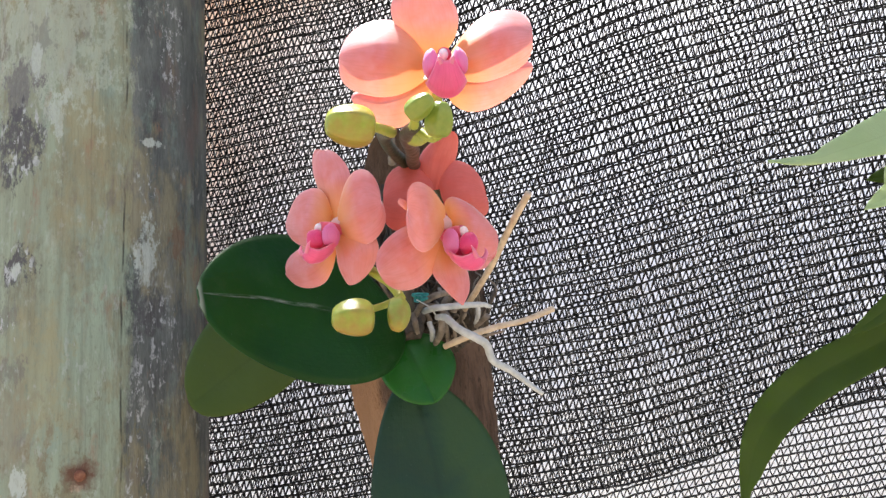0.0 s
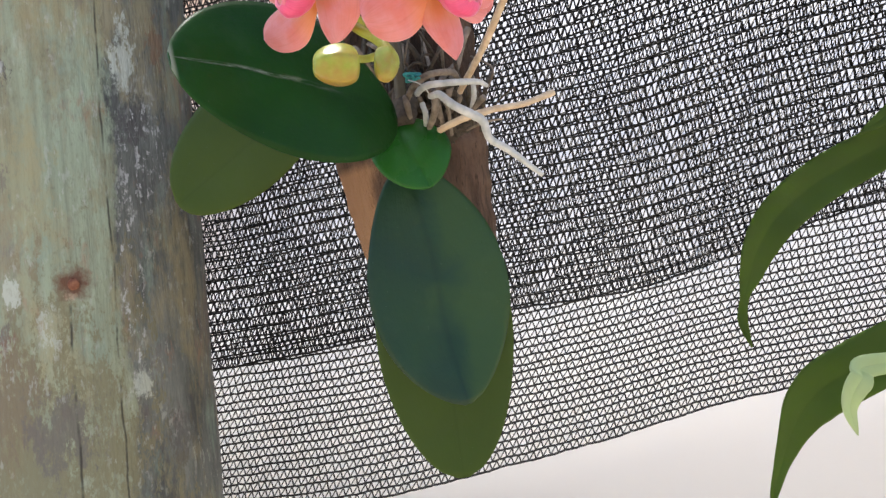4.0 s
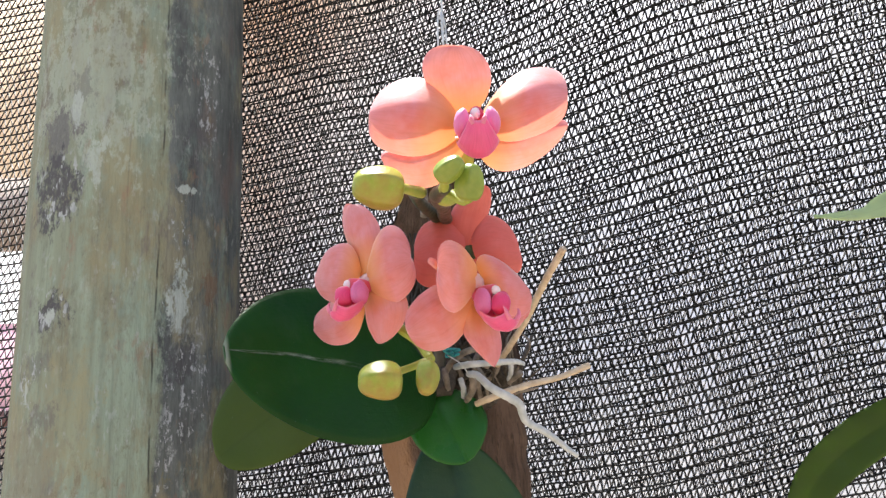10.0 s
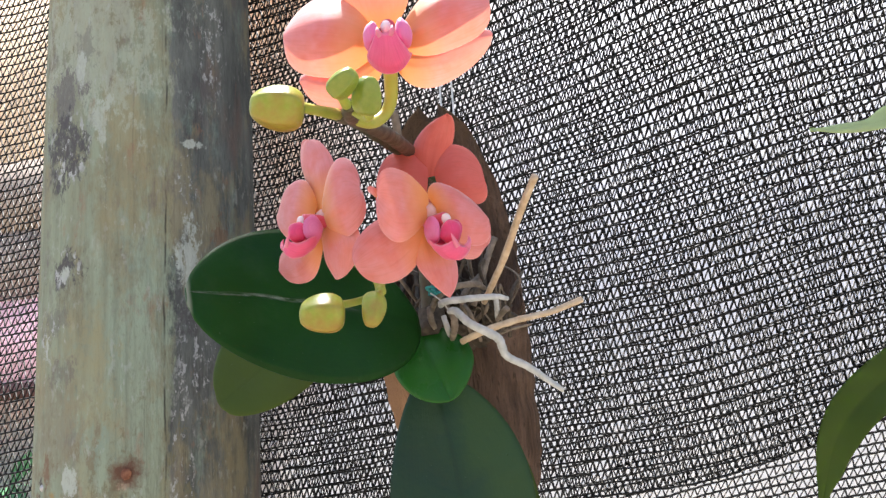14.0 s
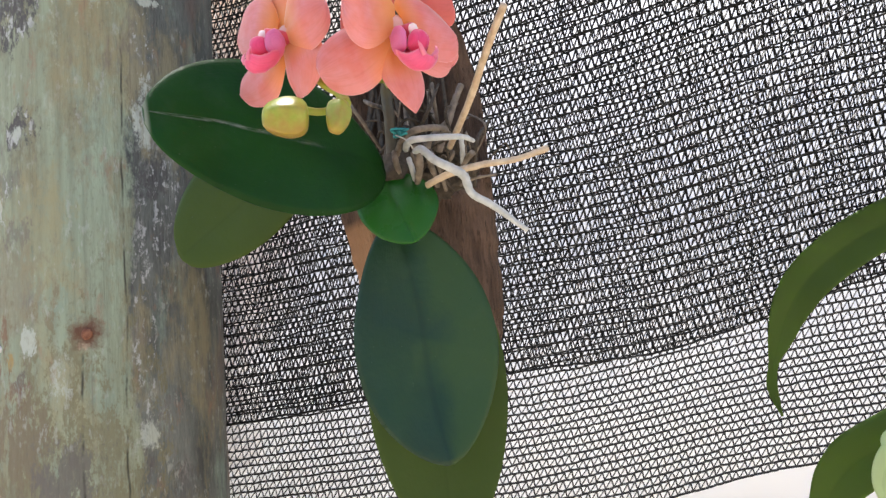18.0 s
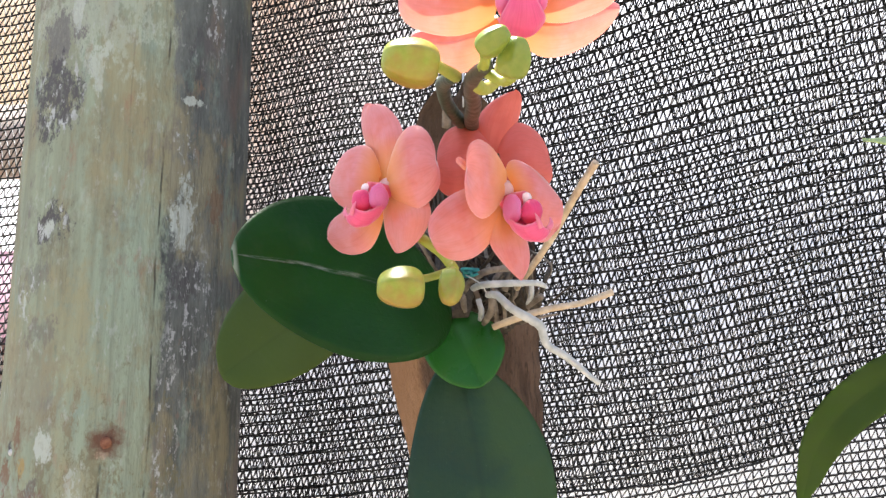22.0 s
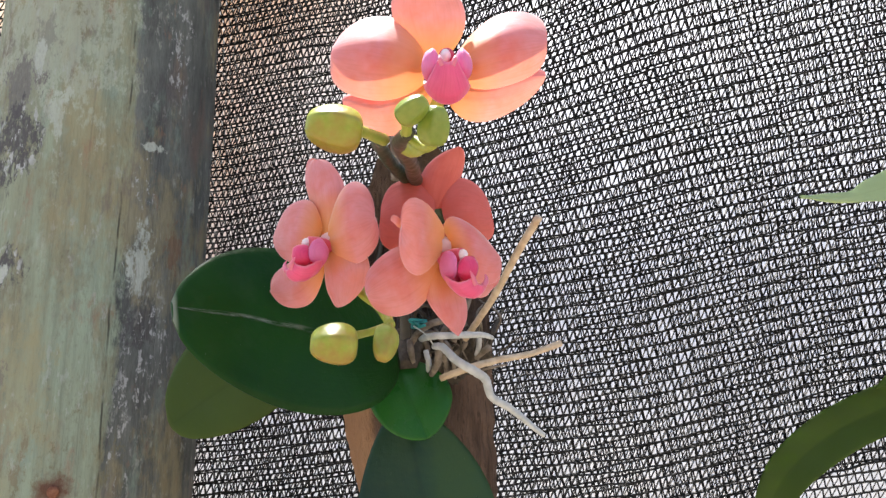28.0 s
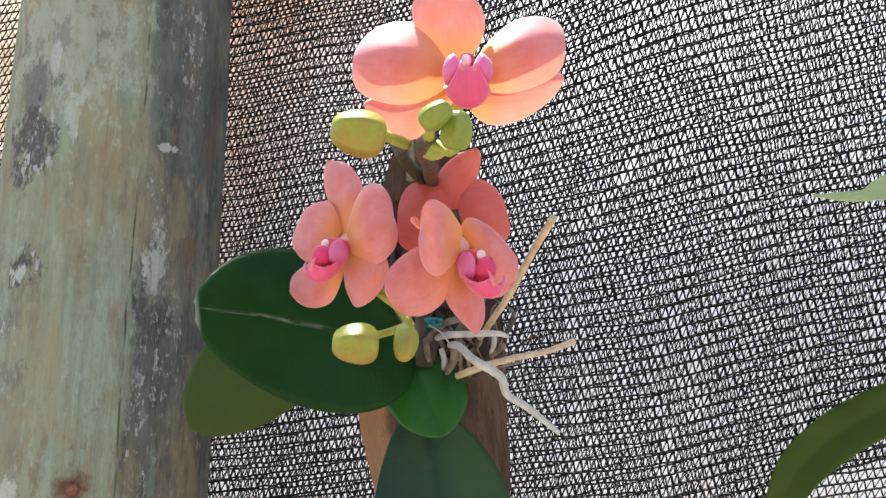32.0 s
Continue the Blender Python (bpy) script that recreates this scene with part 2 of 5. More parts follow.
LEAF = leaf_material("dark_green_leaf", (0.006, 0.038, 0.005), (0.013, 0.068, 0.009), (0.05, 0.28, 0.01), 0.14, streak=0.7, tip_pale=0.6, gloss=0.17)
LEAF_BLUE = leaf_material("blue_green_leaf", (0.009, 0.034, 0.019), (0.018, 0.056, 0.018), (0.05, 0.16, 0.02), 0.14, 0.33, gloss=0.36, half=(0.040, 0.085, 0.018))
LEAF_YOUNG = leaf_material("bright_green_young_leaf", (0.014, 0.092, 0.012), (0.028, 0.135, 0.018), (0.08, 0.4, 0.03), 0.16, 0.26, gloss=0.26)
# olive base colour paints in the light that shines through these leaves
LEAF_OLIVE = leaf_material("olive_backlit_leaf", (0.042, 0.074, 0.011), (0.064, 0.106, 0.018), (0.20, 0.32, 0.03), 0.34, 0.42)
LEAF_STRAP = leaf_material("olive_strap_leaf", (0.060, 0.095, 0.014), (0.085, 0.13, 0.022), (0.26, 0.42, 0.04), 0.4, 0.45)
# strap-leaf green painted paler, as though in direct sun
LEAF_SUNLIT = leaf_material("sunlit_strap_leaf", (0.46, 0.56, 0.30), (0.55, 0.64, 0.38), (0.7, 0.82, 0.42), 0.45, 0.45)


def bark_material():
    n = Nodes("weathered_bark")
    s = n.coords(scale=(1, 1, 0.18))
    f = n.noise(260, s, detail=8, rough=0.65)
    c = n.mix(n.ramp(f, (0.3, 0), (0.7, 1)), (0.055, 0.032, 0.021), (0.20, 0.122, 0.08))
    c = n.mix(n.ramp(n.noise(45), (0.5, 0), (0.68, 0.7)), c, (0.27, 0.165, 0.11))
    c = n.mix(n.ramp(n.noise(700, n.coords(scale=(1, 1, 0.3)), detail=3), (0.6, 0), (0.7, 0.8)), c, (0.05, 0.03, 0.02))
    sep = n.t.nodes.new("ShaderNodeSeparateXYZ")
    n.t.links.new(n.coords(), sep.inputs[0])
    # left edge: cut wood, its orange brightened to paint the lit side
    lit_cut = n.math("ADD", n.math("MULTIPLY", sep.outputs[0], -40.0), n.math("MULTIPLY", n.noise(60), 0.5))
    lit_cut = n.math("MULTIPLY", n.ramp(lit_cut, (0.72, 0), (0.86, 0.85)), n.ramp(n.math("MULTIPLY", sep.outputs[2], -30.0), (0.0, 0), (0.1, 1)))
    c = n.mix(lit_cut, c, n.mix(f, (0.40, 0.20, 0.10), (0.58, 0.34, 0.19)))
    # the dark heart of the hollow, its shade painted into the wood colour
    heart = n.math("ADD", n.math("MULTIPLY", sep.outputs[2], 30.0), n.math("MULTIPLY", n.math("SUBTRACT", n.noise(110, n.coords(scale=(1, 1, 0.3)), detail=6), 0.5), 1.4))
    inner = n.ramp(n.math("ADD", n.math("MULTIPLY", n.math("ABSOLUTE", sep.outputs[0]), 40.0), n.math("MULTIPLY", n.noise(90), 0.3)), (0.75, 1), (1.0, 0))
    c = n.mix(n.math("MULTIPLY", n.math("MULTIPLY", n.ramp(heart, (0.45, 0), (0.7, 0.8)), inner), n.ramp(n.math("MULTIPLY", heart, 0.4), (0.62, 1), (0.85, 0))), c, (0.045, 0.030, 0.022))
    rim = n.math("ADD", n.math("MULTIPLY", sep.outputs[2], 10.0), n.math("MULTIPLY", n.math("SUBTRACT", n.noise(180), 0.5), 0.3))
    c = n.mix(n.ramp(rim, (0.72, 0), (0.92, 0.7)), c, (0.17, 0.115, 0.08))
    n.surface(c, 0.85, spec=0.25)
    n.bump(n.math("ADD", f, n.noise(1200, s, detail=4)), 0.9, 0.0025)
    return n.m


BARK = bark_material()
NET = plain("black_plastic_thread", (0.010, 0.0095, 0.0095), (0.019, 0.018, 0.018), 900, 0.5, bump=0.1, spec=0.25).m

POST_X, POST_Y, POST_R = -0.1382, 0.4342, 0.0489


def post_material():
    n = Nodes("weathered_post_wood")
    obj = n.coords()
    sep = n.t.nodes.new("ShaderNodeSeparateXYZ")
    n.t.links.new(obj, sep.inputs[0])
    arc = n.math("ARCTAN2", sep.outputs[0], n.math("MULTIPLY", sep.outputs[1], -1.0))
    grain = n.noise(240, n.coords(scale=(1, 1, 0.06)), detail=7, rough=0.65)
    c = n.mix(n.ramp(n.noise(16, n.coords(scale=(1, 1, 0.3)), detail=6), (0.35, 0), (0.65, 1)), (0.285, 0.30, 0.205), (0.32, 0.385, 0.285))
    c = n.mix(n.ramp(n.noise(30, n.coords(scale=(1, 1, 0.35), at=(3, 1, 2)), detail=10, rough=0.72), (0.50, 0), (0.56, 0.75)), c, (0.27, 0.245, 0.15))
    c = n.mix(n.ramp(n.noise(75, n.coords(scale=(1, 1, 0.5), at=(9, 3, 1)), detail=10, rough=0.75), (0.54, 0), (0.62, 0.55)), c, (0.20, 0.19, 0.13))
    c = n.mix(n.ramp(n.noise(620, n.coords(scale=(1, 1, 0.5), at=(2, 3, 7)), detail=4, rough=0.7), (0.57, 0), (0.70, 0.40)), c, (0.14, 0.13, 0.09))
    c = n.mix(n.ramp(n.noise(26, n.coords(scale=(1, 1, 0.4), at=(7, 2, 5)), detail=10, rough=0.74), (0.56, 0), (0.66, 0.55)), c, (0.47, 0.52, 0.43))
    c = n.mix(n.math("MULTIPLY", n.ramp(grain, (0.35, 1), (0.6, 0)), 0.35), c, (0.09, 0.085, 0.06))
    # the rough right side, darker past a ragged upright edge
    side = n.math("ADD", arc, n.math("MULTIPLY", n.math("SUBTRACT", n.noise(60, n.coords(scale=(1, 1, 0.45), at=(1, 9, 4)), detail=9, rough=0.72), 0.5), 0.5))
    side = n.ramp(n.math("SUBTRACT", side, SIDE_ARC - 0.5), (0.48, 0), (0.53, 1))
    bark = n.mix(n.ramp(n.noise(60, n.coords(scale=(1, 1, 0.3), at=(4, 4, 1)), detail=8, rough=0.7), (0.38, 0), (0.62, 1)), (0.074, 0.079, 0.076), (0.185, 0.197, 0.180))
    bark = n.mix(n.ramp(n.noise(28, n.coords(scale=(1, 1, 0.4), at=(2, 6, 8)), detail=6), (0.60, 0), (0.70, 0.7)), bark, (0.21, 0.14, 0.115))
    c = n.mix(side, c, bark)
    for scale, at, low, high, k, tone in ((34, (5, 8, 2), 0.52, 0.62, 0.60, (0.33, 0.285, 0.16)), (48, (1, 3, 9), 0.55, 0.64, 0.55, (0.24, 0.32, 0.265)), (62, (8, 1, 4), 0.57, 0.66, 0.60, (0.165, 0.135, 0.13)), (85, (3, 7, 6), 0.60, 0.67, 0.50, (0.30, 0.17, 0.115))):
        patch = n.noise(scale, n.coords(scale=(1, 1, 0.42), at=at), detail=9, rough=0.70)
        c = n.mix(n.ramp(patch, (low, 0), (high, k)), c, tone)
    streak = n.noise(420, n.coords(scale=(1, 1, 0.012), at=(4, 2, 2)), detail=3)
    c = n.mix(n.ramp(streak, (0.60, 0), (0.72, 0.35)), c, (0.10, 0.095, 0.08))
    # stains and pale patches, with the post's bright top and dim foot painted in
    edge = n.math("SUBTRACT", n.noise(150, n.coords(scale=(1, 1, 0.5)), detail=10, rough=0.8), 0.5)
    mottle = n.ramp(n.noise(520, n.coords(scale=(1, 1, 0.5), at=(8, 8, 1)), detail=6, rough=0.7), (0.34, 0.55), (0.48, 1))
    for (ca, cz), w, h, k, tone in STAINS_AND_LIGHT:
        dx = n.math("MULTIPLY", n.math("SUBTRACT", arc, ca), 1 / w)
        dz = n.math("MULTIPLY", n.math("SUBTRACT", sep.outputs[2], cz), 1 / h)
        r = n.math("SQRT", n.math("ADD", n.math("MULTIPLY", dx, dx), n.math("MULTIPLY", dz, dz)))
        r = n.math("ADD", r, n.math("MULTIPLY", edge, 5.5))
        c = n.mix(n.math("MULTIPLY", n.math("MULTIPLY", n.ramp(r, (0.55, 1), (0.80, 0)), mottle), k), c, tone)
    # white lichen flecks, most of them on dark ground
    fleck = n.ramp(n.noise(330, n.coords(scale=(1, 1, 0.45), at=(5, 5, 5)), detail=5, rough=0.7), (0.56, 0), (0.62, 1))
    where = n.ramp(n.noise(48, n.coords(at=(6, 1, 3)), detail=4), (0.46, 0), (0.56, 1))
    c = n.mix(n.math("MULTIPLY", n.math("MULTIPLY", fleck, where), 0.45), c, (0.42, 0.44, 0.40))
    for (ca, cz), w, h in FLECKS:
        dx = n.math("MULTIPLY", n.math("SUBTRACT", arc, ca), 1 / w)
        dz = n.math("MULTIPLY", n.math("SUBTRACT", sep.outputs[2], cz), 1 / h)
        r = n.math("SQRT", n.math("ADD", n.math("MULTIPLY", dx, dx), n.math("MULTIPLY", dz, dz)))
        bits = n.ramp(n.noise(300, n.coords(scale=(1, 1, 0.5), at=(5, 7, 2)), detail=8, rough=0.75), (0.555, 0), (0.585, 1))
        c = n.mix(n.math("MULTIPLY", n.math("MULTIPLY", n.ramp(r, (0.7, 1), (1.1, 0)), bits), 0.9), c, (0.46, 0.47, 0.46))
    # rust round the nail
    dx = n.math("SUBTRACT", sep.outputs[0], NAIL[0])
    dz = n.math("SUBTRACT", sep.outputs[2], NAIL[1])
    r = n.math("SQRT", n.math("ADD", n.math("MULTIPLY", dx, dx), n.math("MULTIPLY", dz, dz)))
    r = n.math("ADD", r, n.math("MULTIPLY", n.math("SUBTRACT", n.noise(260, detail=6, rough=0.7), 0.5), 0.011))
    c = n.mix(n.ramp(n.math("MULTIPLY", r, 100), (0.32, 0.9), (0.80, 0)), c, (0.13, 0.05, 0.03))
    # the long crack below the nail and the seam beside the dark side
    for at, low, high, wide in ((0.262, -0.30, -0.012, 0.010), (0.600, -0.30, 0.40, 0.008)):
        line = n.math("ABSOLUTE", n.math("SUBTRACT", arc, n.math("ADD", at, n.math("MULTIPLY", n.math("SUBTRACT", n.noise(22, n.coords(scale=(0.2, 0.2, 1)), detail=4), 0.5), 0.10))))
        on = n.math("MULTIPLY", n.math("GREATER_THAN", sep.outputs[2], low), n.math("LESS_THAN", sep.outputs[2], high))
        broken = n.ramp(n.noise(60, n.coords(scale=(0.3, 0.3, 1), at=(at, 2, 1)), detail=5), (0.40, 0), (0.55, 0.85))
        c = n.mix(n.math("MULTIPLY", n.math("MULTIPLY", n.ramp(line, (wide * 0.4, 1), (wide * 1.4, 0)), on), broken), c, (0.035, 0.032, 0.028))
    n.surface(c, n.ramp(grain, (0.3, 0.72), (0.7, 0.92)), spec=0.3)
    n.bump(n.math("ADD", n.math("ADD", grain, n.math("MULTIPLY", side, 0.5)), n.noise(500, n.coords(scale=(1, 1, 0.3)), detail=5)), 0.55, 0.0016)
    return n.m


# stains and painted light on the post: angle round it and height over 1.5 m, half width (radians), half height,
# strength, colour
DARK, PALE, BROWN, GREY = (0.085, 0.08, 0.082), (0.50, 0.54, 0.48), (0.20, 0.115, 0.075), (0.14, 0.13, 0.125)
STAINS_AND_LIGHT = (
    # first patch paints the top brighter, as the sky lights it
    ((-0.10, 0.185), 0.8, 0.060, 0.55, (0.42, 0.46, 0.37)), ((-0.05, 0.03), 0.30, 0.030, 0.45, (0.33, 0.30, 0.17)),
    # brown foot, deepened to paint how light falls off downwards
    ((-0.124, -0.0783), 1.35, 0.085, 0.80, (0.190, 0.175, 0.105)), ((-0.408, 0.0123), 0.5, 0.03, 0.5, (0.25, 0.215, 0.15)),
    ((-0.355, 0.1593), 0.26, 0.018, 0.85, GREY), ((-0.331, 0.1343), 0.32, 0.020, 0.95, DARK), ((-0.316, 0.0804), 0.22, 0.010, 0.95, DARK),
    ((-0.471, 0.0581), 0.20, 0.010, 0.5, GREY), ((-0.137, 0.1813), 0.15, 0.010, 0.5, GREY), ((-0.328, 0.0356), 0.20, 0.006, 0.45, GREY),
    ((0.944, 0.1626), 0.22, 0.016, 0.5, DARK), ((0.870, 0.0599), 0.20, 0.012, 0.7, DARK), ((1.133, 0.0928), 0.14, 0.014, 0.7, BROWN),
    ((0.806, 0.0866), 0.13, 0.014, 0.85, PALE), ((0.839, 0.1353), 0.16, 0.0022, 0.9, PALE), ((-0.301, 0.0784), 0.09, 0.0045, 0.85, PALE),
    ((-0.184, 0.1723), 0.07, 0.010, 0.7, PALE), ((-0.223, -0.0073), 0.11, 0.007, 0.8, PALE), ((0.070, -0.0268), 0.10, 0.012, 0.6, PALE),
    ((-0.580, -0.0208), 0.14, 0.008, 0.8, BROWN), ((-0.541, -0.0096), 0.06, 0.0045, 1.0, DARK), ((-0.505, -0.0030), 0.05, 0.010, 0.8, BROWN), ((-0.394, -0.0156), 0.06, 0.006, 0.8, (0.36, 0.25, 0.10)), ((-0.757, -0.0331), 0.05, 0.014, 0.9, PALE), ((-0.332, -0.0257), 0.12, 0.010, 0.8, GREY), ((-0.293, -0.0494), 0.45, 0.026, 0.8, (0.19, 0.155, 0.105)), ((0.125, -0.0624), 0.35, 0.018, 0.7, GREY), ((-0.378, -0.0271), 0.16, 0.008, 0.6, BROWN), ((0.741, -0.0476), 0.12, 0.010, 0.7, PALE), ((1.086, -0.0708), 0.16, 0.016, 0.6, DARK),
    ((0.792, 0.0784), 0.09, 0.010, 0.6, PALE), ((-0.527, 0.0467), 0.03, 0.007, 0.8, PALE), ((0.055, 0.1461), 0.10, 0.016, 0.5, PALE), ((0.285, -0.0115), 0.05, 0.0022, 0.9, (0.55, 0.45, 0.32)),
)
FLECKS = (((-0.318, 0.1342), 0.30, 0.020), ((-0.316, 0.0804), 0.22, 0.010), ((-0.457, 0.0510), 0.2, 0.012), ((0.930, 0.0469), 0.25, 0.03), ((0.744, -0.0047), 0.12, 0.05), ((1.066, 0.1873), 0.2, 0.03), ((0.793, 0.1155), 0.12, 0.02))
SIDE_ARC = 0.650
NAIL = (0.0144, -0.0067)
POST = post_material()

# translucent stand-in for a pale wall, so the sun behind brightens it
WALL = plain("white_translucent_sheet", (0.72, 0.71, 0.70), (0.80, 0.79, 0.79), 2.2, 0.6, bump=0.2, depth=0.003).thin((0.80, 0.80, 0.83), 0.62)
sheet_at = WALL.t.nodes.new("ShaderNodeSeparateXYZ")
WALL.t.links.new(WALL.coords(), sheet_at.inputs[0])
# tan tint stands in for brown things behind the sheet
tan_tint = WALL.math("ADD", WALL.math("MULTIPLY", sheet_at.outputs[0], -0.9), WALL.math("MULTIPLY", sheet_at.outputs[2], 0.55))
tan_tint = WALL.math("ADD", tan_tint, WALL.math("MULTIPLY", WALL.noise(1.7, detail=6), 1.1))
tan_tint = WALL.ramp(WALL.math("MULTIPLY", tan_tint, 0.25), (0.60, 0), (0.78, 0.85))
WALL.put(WALL.b.inputs["Base Color"], WALL.mix(tan_tint, (0.77, 0.76, 0.76), (0.46, 0.30, 0.18)))
# light painted into the sheet: brighter low down, dimmer and bluer above
WALL.put([x for x in WALL.t.nodes if x.type == "BSDF_TRANSLUCENT"][0].inputs["Color"], WALL.mix(tan_tint, WALL.mix(WALL.ramp(WALL.math("ADD", sheet_at.outputs[2], WALL.math("MULTIPLY", WALL.noise(1.5, detail=5), 0.8)), (0.0, 0), (0.55, 1)), (0.92, 0.91, 0.90), (0.62, 0.63, 0.68)), (0.42, 0.27, 0.16)))
WALL = WALL.m
GAP_WHITE = plain("bright_white_sheet", (0.74, 0.74, 0.74), (0.80, 0.80, 0.80), 2.2, 0.6, bump=0.2, depth=0.003).thin((0.96, 0.96, 0.96), 0.95).m
GROUND = plain("pale_swept_earth", (0.19, 0.16, 0.12), (0.28, 0.24, 0.19), 1.3, 0.95, bump=0.5, depth=0.01).m
# tan boards made thin and translucent so the sun brightens them
TAN_BOARD = plain("orange_tan_panel", (0.66, 0.54, 0.40), (0.76, 0.64, 0.50), 3.0, 0.8, bump=0.4, stretch=(1, 1, 0.2), depth=0.003).thin((0.88, 0.77, 0.66), 0.7).m
BROWN_BEAM = plain("dark_brown_beam", (0.36, 0.28, 0.23), (0.48, 0.39, 0.33), 6.0, 0.8, depth=0.003).m
BROWN_RAIL = plain("red_brown_rail", (0.12, 0.05, 0.05), (0.20, 0.10, 0.09), 6.0, 0.8, depth=0.003).m
LOW_WALL = plain("dull_tan_wall", (0.40, 0.36, 0.29), (0.52, 0.47, 0.38), 4.0, 0.85, depth=0.003).m
BRIGHT_LEAF = plain("fresh_green_leaf", (0.10, 0.28, 0.12), (0.20, 0.42, 0.20), 30, 0.5).m
RED_BLOOM = plain("red_bloom", (0.55, 0.06, 0.06), (0.75, 0.35, 0.28), 9, 0.6).m
PINK = plain("faded_pink_sheet", (0.82, 0.62, 0.68), (0.88, 0.72, 0.75), 5.0, 0.6, depth=0.003).thin((0.95, 0.74, 0.82), 0.65).m
# hedge leaf colour darkened, with the shade put into it
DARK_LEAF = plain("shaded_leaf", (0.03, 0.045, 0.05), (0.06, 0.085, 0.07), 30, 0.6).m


# ---- building helpers ----
PLACE = {}


def part(name, bm, material, parent=None, label="", smooth=True):
    """Links a bmesh (or a mesh) as one object, with its origin in its middle."""
    if isinstance(bm, bmesh.types.BMesh):
        me = bpy.data.meshes.new(name)
        bm.normal_update()
        bm.to_mesh(me)
        bm.free()
    else:
        me = bm
    co = np.empty(len(me.vertices) * 3)
    me.vertices.foreach_get("co", co)
    co = co.reshape(-1, 3)
    mid = Vector((co.min(0) + co.max(0)) / 2)
    me.transform(Matrix.Translation(-mid))
    if smooth:
        me.polygons.foreach_set("use_smooth", [True] * len(me.polygons))
    me.materials.append(material)
    ob = new(name, me)
    ob.location = mid
    PLACE[ob] = mid
    if parent is not None:
        ob.parent = parent
        ob.matrix_parent_inverse = Matrix.Translation(-PLACE[parent])
    if label:
        ob["label"] = label
    return ob


def root(name, at, label, category, group="", kind=""):
    ob = new(name)
    ob.location = at
    ob.empty_display_size = 0.01
    PLACE[ob] = Vector(at)
    return tagged(ob, label, category, group, kind)


def spline(points, n):
    """A smooth line through a few points."""
    p = np.array(points, float)
    if len(p) == 2:
        return np.linspace(p[0], p[1], n)
    p = np.vstack([2 * p[0] - p[1], p, 2 * p[-1] - p[-2]])
    out = []
    for s in np.linspace(0, len(p) - 3 - 1e-6, n):
        i = int(s)
        t = s - i
        a, b, c, d = p[i : i + 4]
        out.append(0.5 * (2 * b + (c - a) * t + (2 * a - 5 * b + 4 * c - d) * t * t + (3 * b - a - 3 * c + d) * t**3))
    return np.array(out)


def tube(points, radii, n=24, sides=10, rough=0.0, seed=0, cap=True):
    """A round, slightly uneven rod along a smooth line."""
    line = spline(points, n)
    r = np.interp(np.linspace(0, 1, n), np.linspace(0, 1, len(radii)), radii)
    bm = bmesh.new()
    rings, side = [], Vector((0.3, 0.9, 0.2))
    for k in range(n):
        a, b = line[max(k - 1, 0)], line[min(k + 1, n - 1)]
        t = Vector(b - a).normalized()
        u = (side - t * side.dot(t)).normalized()
        side, w, c = u, t.cross(u), Vector(line[k])
        ring = []
        for j in range(sides):
            ang = 2 * math.pi * j / sides
            q = u * math.cos(ang) + w * math.sin(ang)
            rr = r[k] * (1 + rough * noise.noise((c + q * r[k]) * (0.7 / max(r[k], 1e-5)) + Vector((seed, 0, 0))))
            ring.append(bm.verts.new(c + q * rr))
        rings.append(ring)
    for k in range(n - 1):
        for j in range(sides):
            bm.faces.new((rings[k][j], rings[k][(j + 1) % sides], rings[k + 1][(j + 1) % sides], rings[k + 1][j]))
    if cap:
        bm.faces.new(rings[0][::-1])
        bm.faces.new(rings[-1])
    return bm


def sheet(grid, uv=True, thick=0.0):
    """A smooth surface from rows of points, with thickness when asked."""
    bm = bmesh.new()
    layer = bm.loops.layers.uv.new("UVMap")
    rows, cols = len(grid), len(grid[0])
    v = [[bm.verts.new(p) for p in row] for row in grid]
    for i in range(rows - 1):
        for j in range(cols - 1):
            f = bm.faces.new((v[i][j], v[i + 1][j], v[i + 1][j + 1], v[i][j + 1]))
            for loop, (a, b) in zip(f.loops, ((i, j), (i + 1, j), (i + 1, j + 1), (i, j + 1))):
                loop[layer].uv = (a / (rows - 1), b / (cols - 1))
    if thick:
        bm.normal_update()
        back = [[bm.verts.new(v[i][j].co - v[i][j].normal * thick * (0.25 + 0.75 * math.sin(math.pi * min(max(j / (cols - 1), 0.0), 1.0)) ** 0.5)) for j in range(cols)] for i in range(rows)]
        for i in range(rows - 1):
            for j in range(cols - 1):
                f = bm.faces.new((back[i][j], back[i][j + 1], back[i + 1][j + 1], back[i + 1][j]))
                for loop, (a, b) in zip(f.loops, ((i, j), (i, j + 1), (i + 1, j + 1), (i + 1, j))):
                    loop[layer].uv = (a / (rows - 1), b / (cols - 1))
        for i in range(rows - 1):
            bm.faces.new((v[i + 1][0], v[i][0], back[i][0], back[i + 1][0]))
            bm.faces.new((v[i][-1], v[i + 1][-1], back[i + 1][-1], back[i][-1]))
        for j in range(cols - 1):
            bm.faces.new((v[0][j], v[0][j + 1], back[0][j + 1], back[0][j]))
            bm.faces.new((v[-1][j + 1], v[-1][j], back[-1][j], back[-1][j + 1]))
    return bm


